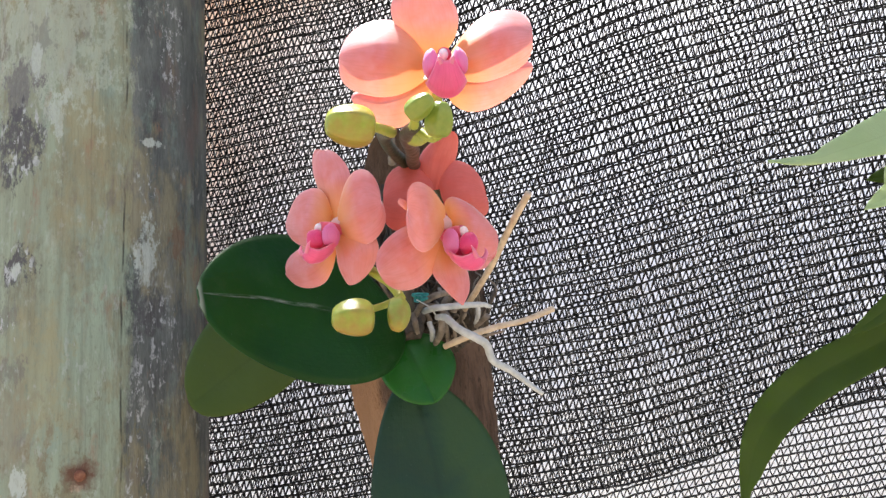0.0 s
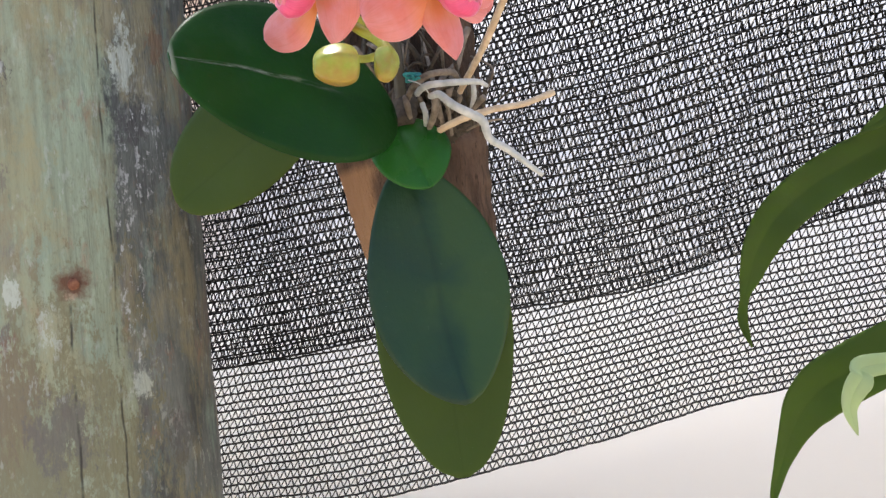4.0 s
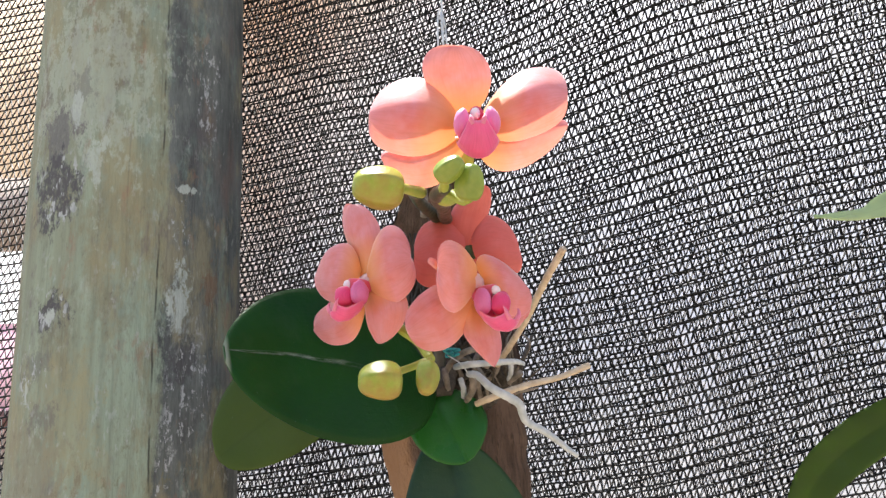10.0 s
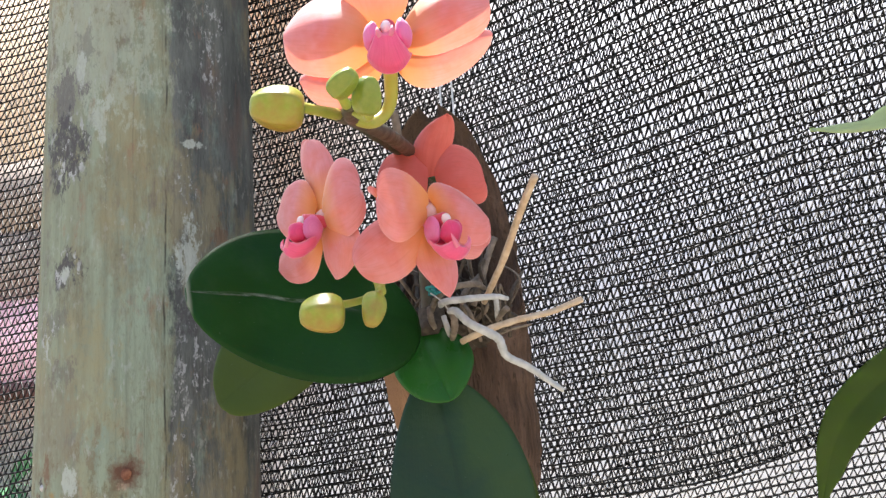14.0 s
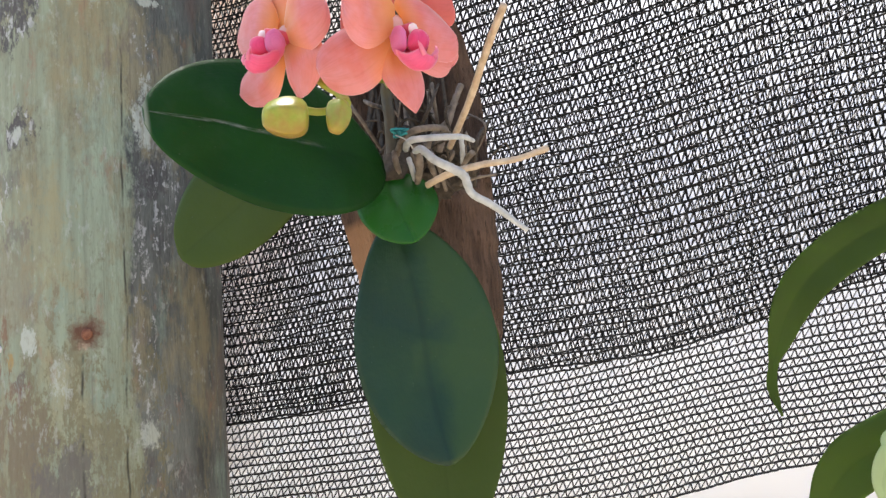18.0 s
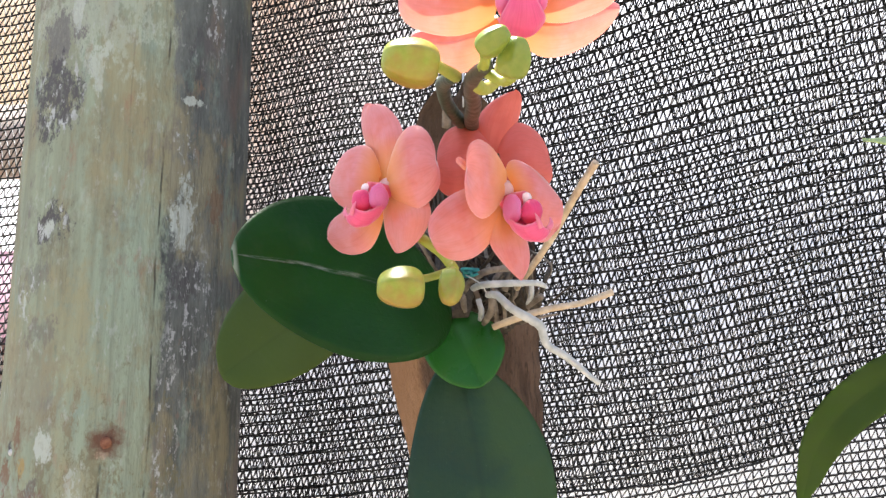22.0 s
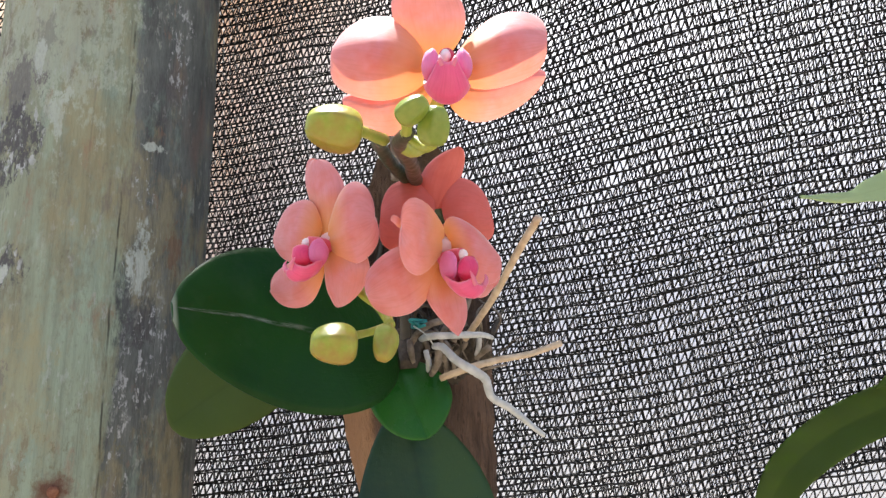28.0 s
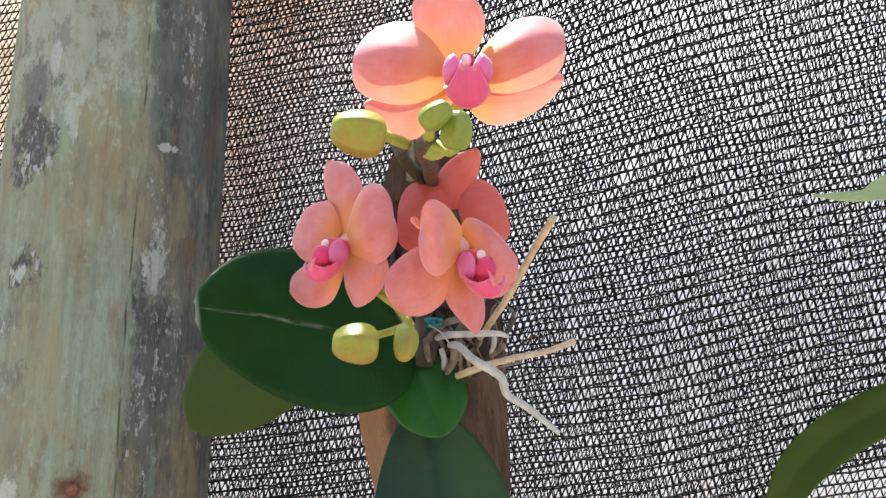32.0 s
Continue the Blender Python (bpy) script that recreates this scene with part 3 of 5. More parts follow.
def leaf(name, rib, half_left, half_right, faces, material, parent, label="", thick=0.0011, fold=0.15, power=1.0, rows=44, cols=21, blunt=0.5, tip=None, tip_low=None):
    """A leaf along a rib: widths to each side, the way its upper face looks, the fold along the rib and the bluntness of its tip."""
    line = spline(rib, rows)
    grid = []
    up0 = Vector(faces).normalized()
    for i in range(rows):
        s = i / (rows - 1)
        t = Vector(line[min(i + 1, rows - 1)] - line[max(i - 1, 0)]).normalized()
        up = (up0 - t * up0.dot(t)).normalized()
        across = t.cross(up)
        u = s**power * 0.985 + 0.012
        curve = max(math.sin(math.pi * min(u, 1)), 0.0)
        shapes = [curve ** (side if side and u > 0.5 else blunt) for side in (tip_low or tip, tip)]
        row = []
        for j in range(cols):
            q = 2 * j / (cols - 1) - 1
            w = (half_right * shapes[1] if q > 0 else half_left * shapes[0]) * q
            lift = fold * abs(w) - 0.8 * fold * w * w / max(half_left, half_right)
            row.append(Vector(line[i]) + across * w + up * lift)
        grid.append(row)
    return part(name, sheet(grid, thick=thick), material, parent, label)


def strap_leaf(rib, widths, faces, material, parent, label="", thick=0.0007, fold=0.25, rows=60, cols=15):
    """A long leaf whose half width is given along its rib."""
    line = spline(rib, rows)
    half = spline([(w, 0, 0) for w in widths], rows)[:, 0]
    up0, grid = Vector(faces).normalized(), []
    for i in range(rows):
        t = Vector(line[min(i + 1, rows - 1)] - line[max(i - 1, 0)]).normalized()
        up = (up0 - t * up0.dot(t)).normalized()
        across = t.cross(up)
        row = []
        for j in range(cols):
            q = 2 * j / (cols - 1) - 1
            w = max(half[i], 0.0002) * q
            row.append(Vector(line[i]) + across * w + up * (fold * abs(w) + 0.0012 * noise.noise(Vector((i * 0.12, q, 3))) * abs(q)))
        grid.append(row)
    return part("leaf", sheet(grid, thick=thick), material, parent, label)


# ---- setting ----
def box(x0, x1, y0, y1, z0, z1, bevel=0.0):
    bm = bmesh.new()
    bmesh.ops.create_cube(bm, size=1)
    for v in bm.verts:
        v.co = Vector(((x0 + x1) / 2 + v.co.x * (x1 - x0), (y0 + y1) / 2 + v.co.y * (y1 - y0), (z0 + z1) / 2 + v.co.z * (z1 - z0)))
    if bevel:
        bmesh.ops.bevel(bm, geom=bm.edges[:], offset=bevel, segments=2, affect="EDGES")
    return bm


ground_grid = [[Vector((x, y, 0.02 * noise.noise(Vector((x, y, 0)) * 0.5) * (abs(x) < 30))) for x in np.linspace(-150, 150, 61)] for y in np.linspace(-150, 150, 61)]
tagged(part("ground", sheet(ground_grid), GROUND), "pale swept earth of the garden", "ground", kind="structure")
tagged(part("backdrop", box(-1.0, 4.0, 2.2, 2.204, -0.05, 3.2), WALL), "pale backdrop behind the shade net, a translucent sheet for brightness", "sheeting", kind="structure")

# ---- post ----
def post():
    bm = bmesh.new()
    rings, zs = [], np.linspace(0.0, 1.9, 290)
    for z in zs:
        ring = []
        for j in range(120):
            a = 2 * math.pi * j / 120
            d = Vector((math.cos(a), math.sin(a), 0))
            r = POST_R + 0.0011 * noise.noise(Vector((d.x * 2.2, d.y * 2.2, z * 2.5)))
            rough = 1.0 if d.x > 0.25 and d.y < 0.5 else 0.35
            r += 0.0007 * rough * noise.noise(Vector((d.x * 9, d.y * 9, z * 30)))
            r -= 0.0009 * max(0.0, 1 - abs(d.x - 0.24 - 0.02 * noise.noise(Vector((0, 0, z * 9)))) * 26) * (d.y < 0)
            r -= 0.0010 * max(0.0, 1 - abs(d.x - 0.29 - 0.012 * noise.noise(Vector((3, 0, z * 14)))) * 50) * (d.y < 0) * (z < 1.49)
            ring.append(bm.verts.new((POST_X + d.x * r, POST_Y + d.y * r, z)))
        rings.append(ring)
    for a, b in zip(rings, rings[1:]):
        for j in range(120):
            bm.faces.new((a[j], a[(j + 1) % 120], b[(j + 1) % 120], b[j]))
    bm.faces.new(rings[-1])
    bm.faces.new(rings[0][::-1])
    me = bpy.data.meshes.new("wooden_post")
    bm.normal_update()
    bm.to_mesh(me)
    bm.free()
    me.transform(Matrix.Translation((-POST_X, -POST_Y, -1.5)))
    me.polygons.foreach_set("use_smooth", [True] * len(me.polygons))
    me.materials.append(POST)
    ob = new("wooden_post", me)
    ob.location = (POST_X, POST_Y, 1.5)
    PLACE[ob] = Vector((POST_X, POST_Y, 1.5))
    return tagged(ob, "round weathered grey-green wooden post with lichen and a rusty nail", "post")


def nail(x, z, r, material, parent, label):
    y = POST_Y - math.sqrt(max(POST_R**2 - (x - POST_X) ** 2, 0))
    bm = bmesh.new()
    bmesh.ops.create_uvsphere(bm, u_segments=16, v_segments=8, radius=r)
    for v in bm.verts:
        v.co = Vector((v.co.x, v.co.y * 0.45, v.co.z * (1 + 0.15 * noise.noise(v.co * 900)))) + Vector((x, y + 0.0002, z))
    return part("nail", bm, material, parent, label)


the_post = post()
nail(POST_X + NAIL[0], 1.5 + NAIL[1], 0.0024, RUST, the_post, "rusty sunken nail head")
nail(POST_X + -0.0252, 1.4899, 0.0014, STEEL, the_post, "small bright nail head")


# ---- shade net ----
def smooth_step(a, b, x):
    t = np.clip((x - a) / (b - a), 0, 1)
    return t * t * (3 - 2 * t)


def net_depth(x, z):
    """How far off the hanging net is: it leans in towards its top, more so beside the plants, and bellies a little."""
    lean = 0.06 + 0.24 * smooth_step(-0.03, 0.14, x)
    y = 0.480 - lean * np.maximum(z - 1.47, 0) + 0.014 * smooth_step(-0.04, -0.10, x)
    return y + 0.004 * np.sin(9 * x + 5 * z) + 0.003 * np.sin(23 * x - 11 * z + 1) + 0.0015 * np.sin(61 * x + 17 * z)


def hem_height(x):
    """The lower hem of the long layer."""
    return 1.3815 + 0.09 * x + 0.0165 * smooth_step(0.04, 0.20, x) + 0.0015 * np.sin(26 * x)


def edge_height(x):
    """The lower edge of the short layer."""
    return 1.4585 + 0.09 * x + 0.020 * smooth_step(0.10, 0.24, x) + 0.0012 * np.sin(31 * x + 1)


def strands(lines, radius, level=True):
    """Three-sided threads along many lines of the same length: verts and quads."""
    p = np.asarray(lines)
    k, n, _ = p.shape
    t = np.gradient(p, axis=1)
    t /= np.linalg.norm(t, axis=2, keepdims=True) + 1e-12
    u = np.broadcast_to(np.array((0.0, 1.0, 0.0)), p.shape)
    w = np.cross(t, u) if level else np.broadcast_to(np.array((1.15, 0.0, 0.0)), p.shape)
    w = w / (np.linalg.norm(w, axis=2, keepdims=True) + 1e-12)
    rings = [p + radius * (math.cos(a) * w + math.sin(a) * u) for a in (0.5, 0.5 + 2.094, 0.5 + 4.189)]
    verts = np.stack(rings, 2).reshape(-1, 3)
    base = (np.arange(k)[:, None] * n + np.arange(n - 1)[None]).reshape(-1, 1) * 3
    quads = np.concatenate([base + np.array((a, b, 3 + b, 3 + a)) for a, b in ((0, 1), (1, 2), (2, 0))])
    return verts, quads


def knit(name, edge, high, off, row_step, col_step, skew, seed, x0=-0.36, x1=0.36, grow=0.0, fat=1.0):
    """A knitted net: level chains with a thread that runs to and fro between each two."""
    rng = np.random.default_rng(seed)
    rows = int((high - 1.39 - (edge is edge_height) * 0.08) / (row_step * (1 + grow)))
    cols = int((x1 - x0) / col_step)
    xs = np.linspace(x0, x1, cols * 2 + 1)
    level, zig = [], []
    drift = np.cumsum(rng.normal(0, 0.00016, (rows + 2, 1)), 0) * 0.4
    phase = rng.uniform(-0.5, 0.5, rows + 2)
    heights = []
    lift = np.concatenate([[0], np.cumsum(row_step * (1 + grow * np.clip((np.arange(rows + 1) - 12) / 12, 0, 1)))])
    ripple = rng.normal(0, 0.00018, (rows + 2, len(xs)))
    ripple = (ripple + np.roll(ripple, 1, 1) + np.roll(ripple, 2, 1) + np.roll(ripple, 3, 1)) / 2.0
    for r in range(rows + 2):
        sag = 0.00006 * np.cos(np.pi * np.arange(len(xs)) + 0.3)
        heights.append(edge(xs) * (1 - 0.6 * r / rows) + float(edge(np.array(0.0))) * 0.6 * r / rows + 0.06 * xs * r / rows + lift[r] + drift[r] + ripple[r] + sag + 0.0012 * np.sin(15 * xs + r * 0.15))
    for r in range(rows + 1):
        z = heights[r]
        shift = rng.normal(0, 0.00019, len(xs))
        level.append(np.stack([xs, net_depth(xs, z) + off, z], 1))
        up = np.arange(len(xs)) % 2
        zz = np.where(up == 1, heights[r + 1], z)
        x = xs + (np.where(up == 1, skew, -skew) + phase[r]) * col_step + shift
        zig.append(np.stack([x, net_depth(x, zz) + off + 0.0003, zz], 1))
    v1, q1 = strands(level, 0.00058 * fat)
    v2, q2 = strands(zig[:-1], 0.00041 * fat, False)
    hem = np.stack([xs, net_depth(xs, heights[0]) + off, heights[0]], 1)[None]
    body = part(name, strand_mesh(name, np.concatenate([v1, v2]), np.concatenate([q1, q2 + len(v1)])), NET, smooth=False)
    part("hem", strand_mesh("hem", *strands(hem, 0.0007)), NET, body, smooth=False)
    return body


def strand_mesh(name, verts, quads):
    me = bpy.data.meshes.new(name)
    me.vertices.add(len(verts))
    me.vertices.foreach_set("co", verts.ravel())
    me.loops.add(quads.size)
    me.loops.foreach_set("vertex_index", quads.ravel().astype(np.int32))
    me.polygons.add(len(quads))
    me.polygons.foreach_set("loop_start", np.arange(0, quads.size, 4, dtype=np.int32))
    me.update(calc_edges=True)
    return me


# unseen top, its height set so the net shades the lower flowers
NET_TOP = 2.27
tagged(knit("shade_net", hem_height, NET_TOP, 0.0, 0.0040, 0.0037, 0.14, 5, grow=0.36, fat=1.09), "black knitted plastic shade net with a loose lower hem", "net", "shade nets")
tagged(knit("shade_net", edge_height, NET_TOP, -0.004, 0.0056, 0.0031, 0.10, 9, x0=-0.135), "shorter second layer of black knitted shade net, pulled tall", "net", "shade nets")
line_y = float(net_depth(np.array(0.0), np.array(NET_TOP)))
tagged(part("support_wire", tube(((-0.6, line_y + 0.02, NET_TOP + 0.065), (0.0, line_y - 0.01, NET_TOP + 0.062), (0.6, line_y - 0.06, NET_TOP + 0.065)), (0.0012, 0.0012), 30, 8), WIRE), "thin galvanised wire that carries the shade net", "wire")

# ---- far things beside the post ----
def far_box(top, low, x1, depth, thick, name, material, label, category):
    return tagged(part(name, box(-2.4, x1, depth, depth + thick, low[2], top[2], 0.006), material), label, category)


far_box((0, 0, 3.4), (-1.6766, 2.5000, 2.4970), -0.88, 2.5, 0.003, "tan_panel", TAN_BOARD, "orange-tan panel hung high behind the net", "canvas")
far_box((-1.6362, 2.4400, 2.4973), (-1.6207, 2.4400, 2.2599), -0.88, 2.44, 0.05, "dark_beam", BROWN_BEAM, "brown beam under the tan panel", "beam")
far_box((-1.6275, 2.4500, 2.2594), (-1.6122, 2.4500, 2.0238), (-1.6043, 2.4500, 2.1420)[0], 2.45, 0.06, "grey_pillar", BROWN_BEAM, "short brown pillar under the beam", "pillar")
far_box((-1.5774, 2.4000, 2.0090), (-1.5606, 2.4000, 1.7496), -0.88, 2.4, 0.003, "pink_sheet", PINK, "faded pink roofing sheet", "sheet")
far_box((-1.5333, 2.3600, 1.7452), (-1.5302, 2.3600, 1.6972), -0.88, 2.36, 0.06, "dark_rail", BROWN_RAIL, "dark red-brown rail below the pink sheet", "rail")


# added sheet: sun through it fills the gap beside the post with white
tagged(part("backdrop", box(-4.5, -0.9, 3.4, 3.404, -0.05, 3.2), GAP_WHITE), "white translucent sheet added farther back to whiten the gap", "sheeting", kind="structure")


tagged(part("low_wall", box(-2.4, -0.88, 2.52, 2.58, -0.05, (-1.6392, 2.5200, 1.7118)[2], 0.006), LOW_WALL), "low dull tan wall under the rail", "wall")


def shrub(name, x0, x1, y, z0, z1, count, seed, material, size=1.0):
    rng = random.Random(seed)
    bm = bmesh.new()
    for _ in range(count):
        c = Vector((rng.uniform(x0, x1), y + rng.uniform(-0.12, 0.12), z0 + (z1 - z0) * rng.random() ** 0.8))
        d = Vector((rng.uniform(-1, 1), rng.uniform(-1, 0.3), rng.uniform(-1, 0.6))).normalized()
        s = d.cross(Vector((rng.uniform(-1, 1), rng.uniform(-1, 1), rng.uniform(-1, 1)))).normalized()
        l, w = size * rng.uniform(0.06, 0.14), size * rng.uniform(0.015, 0.035)
        v = [bm.verts.new(p) for p in (c, c + d * l * 0.5 + s * w, c + d * l, c + d * l * 0.5 - s * w)]
        bm.faces.new(v)
    return part(name, bm, material, smooth=False)


TOP_Z, FLOWER_Z, DARK_Z = (-1.4734, 2.3000, 1.4461)[2], (-1.4015, 2.2000, 1.3791)[2], (-1.3306, 2.1000, 1.3264)[2]
tagged(shrub("shrub", -2.3, -0.92, 2.3, FLOWER_Z - 0.1, TOP_Z, 260, 3, BRIGHT_LEAF), "leafy green shrub behind the net", "shrub", kind="stuff")
tagged(shrub("flowers", -2.3, -0.92, 2.15, DARK_Z - 0.1, FLOWER_Z, 240, 4, RED_BLOOM, 0.6), "red and pink flowers of a bed behind the net", "flowers", kind="stuff")
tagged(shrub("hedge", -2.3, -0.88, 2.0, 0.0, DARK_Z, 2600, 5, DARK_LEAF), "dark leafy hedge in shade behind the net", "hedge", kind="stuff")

# ---- hanging slab ----

def slab():
    bm = bmesh.new()
    rows, cols = 90, 41
    zs = np.linspace(1.425, 1.627, rows)
    heights = (1.425, 1.45, 1.490, 1.505, 1.521, 1.530, 1.553, 1.570, 1.593, 1.600, 1.607, 1.617, 1.623, 1.627)
    left = np.interp(zs, heights, (0.007, -0.001, -0.0092, -0.0128, -0.0164, -0.0190, -0.0165, -0.0140, -0.0100, -0.0070, -0.0040, -0.0015, 0.0035, 0.0075))
    right = np.interp(zs, heights, (0.023, 0.033, 0.0422, 0.0420, 0.0416, 0.0412, 0.0404, 0.0397, 0.0355, 0.0330, 0.0300, 0.0260, 0.0200, 0.0150))
    half, shift = (right - left) / 2, (right + left) / 2
    front, back = [], []
    for i, z in enumerate(zs):
        f, b = [], []
        hollow = float(smooth_step(1.531, 1.543, np.array(z)))
        for j in range(cols):
            q = 2 * j / (cols - 1) - 1
            edge = 1 + 0.035 * noise.noise(Vector((q * 0.5, z * 160, 1)))
            x = shift[i] + q * half[i] * edge
            convex = 0.386 - 0.030 * math.sqrt(max(1 - q * q, 0)) + 0.006 * abs(q)
            concave = 0.373 + 0.014 * (1 - abs(q) ** 2.6)
            y = convex * (1 - hollow) + concave * hollow
            y += 0.0016 * noise.noise(Vector((x * 220, 3, z * 38))) + 0.0010 * noise.noise(Vector((x * 700, 9, z * 110))) * (1 + hollow)
            if i == rows - 1:
                z2 = z + 0.0022 * noise.noise(Vector((x * 190, 0, 7)))
            else:
                z2 = z + 0.0012 * hollow * noise.noise(Vector((x * 260, z * 200, 2)))
            f.append(bm.verts.new((x, y, z2)))
            b.append(bm.verts.new((x, 0.405 - 0.008 * abs(q) ** 2 + 0.001 * noise.noise(Vector((x * 90, 5, z * 60))), z2)))
        front.append(f)
        back.append(b)
    for i in range(rows - 1):
        for j in range(cols - 1):
            bm.faces.new((front[i][j], front[i][j + 1], front[i + 1][j + 1], front[i + 1][j]))
            bm.faces.new((back[i][j + 1], back[i][j], back[i + 1][j], back[i + 1][j + 1]))
        bm.faces.new((front[i + 1][0], back[i + 1][0], back[i][0], front[i][0]))
        bm.faces.new((front[i][-1], back[i][-1], back[i + 1][-1], front[i + 1][-1]))
    for j in range(cols - 1):
        bm.faces.new((front[-1][j], front[-1][j + 1], back[-1][j + 1], back[-1][j]))
        bm.faces.new((front[0][j + 1], front[0][j], back[0][j], back[0][j + 1]))
    return bm


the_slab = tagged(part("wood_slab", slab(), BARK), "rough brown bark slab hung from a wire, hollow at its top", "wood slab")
hook = root("wire_hook", (0.021, 0.362, 1.70), "bent galvanised wire that hangs the bark slab", "wire hook")
part("wire", tube(((0.0150, 0.383, 1.621), (0.0156, 0.383, 1.66), (0.0160, 0.384, 1.697), (0.0177, 0.384, 1.706), (0.0194, 0.385, 1.697)), (0.00042, 0.00042), 30, 8), WIRE, hook)
part("wire", tube(((0.0200, 0.384, 1.617), (0.0200, 0.384, 1.66), (0.0194, 0.385, 1.697)), (0.00042, 0.00042), 20, 8), WIRE, hook)
part("wire", tube(((0.0168, 0.3835, 1.701), (0.0177, 0.384, 1.7045), (0.0185, 0.386, 1.74), (0.02, line_y - 0.01, NET_TOP + 0.062)), (0.00042, 0.00042), 20, 8), WIRE, hook)

# ---- the mounted orchid ----
orchid = root("orchid", (0.014, 0.325, 1.53), "small coral-flowered moth orchid tied to a hanging bark slab", "orchid plant")

leaf("leaf", ((0.0106, 0.3180, 1.5328), (-0.0026, 0.2970, 1.5350), (-0.0208, 0.2760, 1.5373), (-0.0364, 0.2590, 1.5380)), 0.0222, 0.0226, (0.0, -1.0, 0.22), LEAF, orchid, "broad glossy dark green leaf with a pale tip", fold=0.12, blunt=0.55, tip=0.58, tip_low=0.42)
leaf("leaf", ((-0.0096, 0.3340, 1.5493), (-0.0307, 0.3400, 1.5375), (-0.0488, 0.3460, 1.5268), (-0.0671, 0.3500, 1.5153)), 0.0160, 0.0225, (0.0, -1.0, 0.1), LEAF_OLIVE, orchid, "olive green leaf against the light", fold=0.08, blunt=0.45)
leaf("leaf", ((0.0105, 0.3250, 1.5318), (0.0130, 0.3190, 1.5248), (0.0164, 0.3150, 1.5165), (0.0197, 0.3140, 1.5087)), 0.0126, 0.0119, (0.14, -0.88, 0.45), LEAF_YOUNG, orchid, "small bright green young leaf", fold=0.30, blunt=0.50, tip=0.55, thick=0.0009)
leaf("leaf", ((0.0118, 0.3280, 1.5186), (0.0178, 0.3265, 1.4921), (0.0205, 0.3235, 1.4663), (0.0253, 0.3185, 1.4439)), 0.0223, 0.0215, (0.1, -1.0, 0.25), LEAF_BLUE, orchid, "long hanging dark blue-green leaf", fold=-0.22, blunt=0.62)
leaf("leaf", ((0.0124, 0.3360, 1.5182), (0.0189, 0.3460, 1.4855), (0.0195, 0.3490, 1.4519), (0.0214, 0.3490, 1.4154)), 0.0230, 0.0230, (0.05, -1.0, 0.1), LEAF_OLIVE, orchid, "long hanging olive green leaf behind another", fold=0.10, blunt=0.5, power=1.15)


# flowers
def frame_of(facing, roll):
    n = Vector(facing).normalized()
    up = (Vector((0, 0, 1)) - n * n.z).normalized()
    right = up.cross(n)
    c, s = math.cos(radians(roll)), math.sin(radians(roll))
    return right * c + up * s, up * c - right * s, n


def tepal(kind, at, axes, base, mid, tip, left, right, material, parent, widest=0.55, sharp=1.0, seed=0, rows=30, cols=21):
    """A petal or sepal through its base, middle, tip and two sides, each in millimetres to the right of, above and before the flower's heart."""
    base, mid, tip, left, right = (np.array(p) for p in (base, mid, tip, left, right))
    grid = []
    for i in range(rows):
        s = 1 - (1 - i / (rows - 1)) ** 1.7
        k = widest
        rib = base * (s - k) * (s - 1) / k + mid * s * (s - 1) / (k * (k - 1)) + tip * s * (s - k) / (1 - k)
        w = math.sin(math.pi / 2 * (0.20 + 0.80 * s / k)) ** 0.85 if s < k else math.sqrt(max(1 - ((s - k) / (1 - k)) ** 2, 0.0)) ** sharp
        row = []
        for j in range(cols):
            q = math.sin(math.pi / 2 * (2 * j / (cols - 1) - 1))
            ruffle = 0.9 * noise.noise(Vector((s * 3 + seed, q * 2, seed * 1.7))) * (0.25 + q * q) * s
            crease = 0.35 * math.exp(-((q / 0.10) ** 2)) * (1 - s)
            p = rib + w * (q * (right - left) / 2 + q * q * ((left + right) / 2 - mid))
            p = p + np.array((0, 0, ruffle - crease - 0.5 * abs(q) ** 6 * w - 0.5 * s**8))
            row.append(Vector(at) + (axes[0] * p[0] + axes[1] * p[1] + axes[2] * p[2]) / 1000)
        grid.append(row)
    return part(kind, sheet(grid), material, parent)


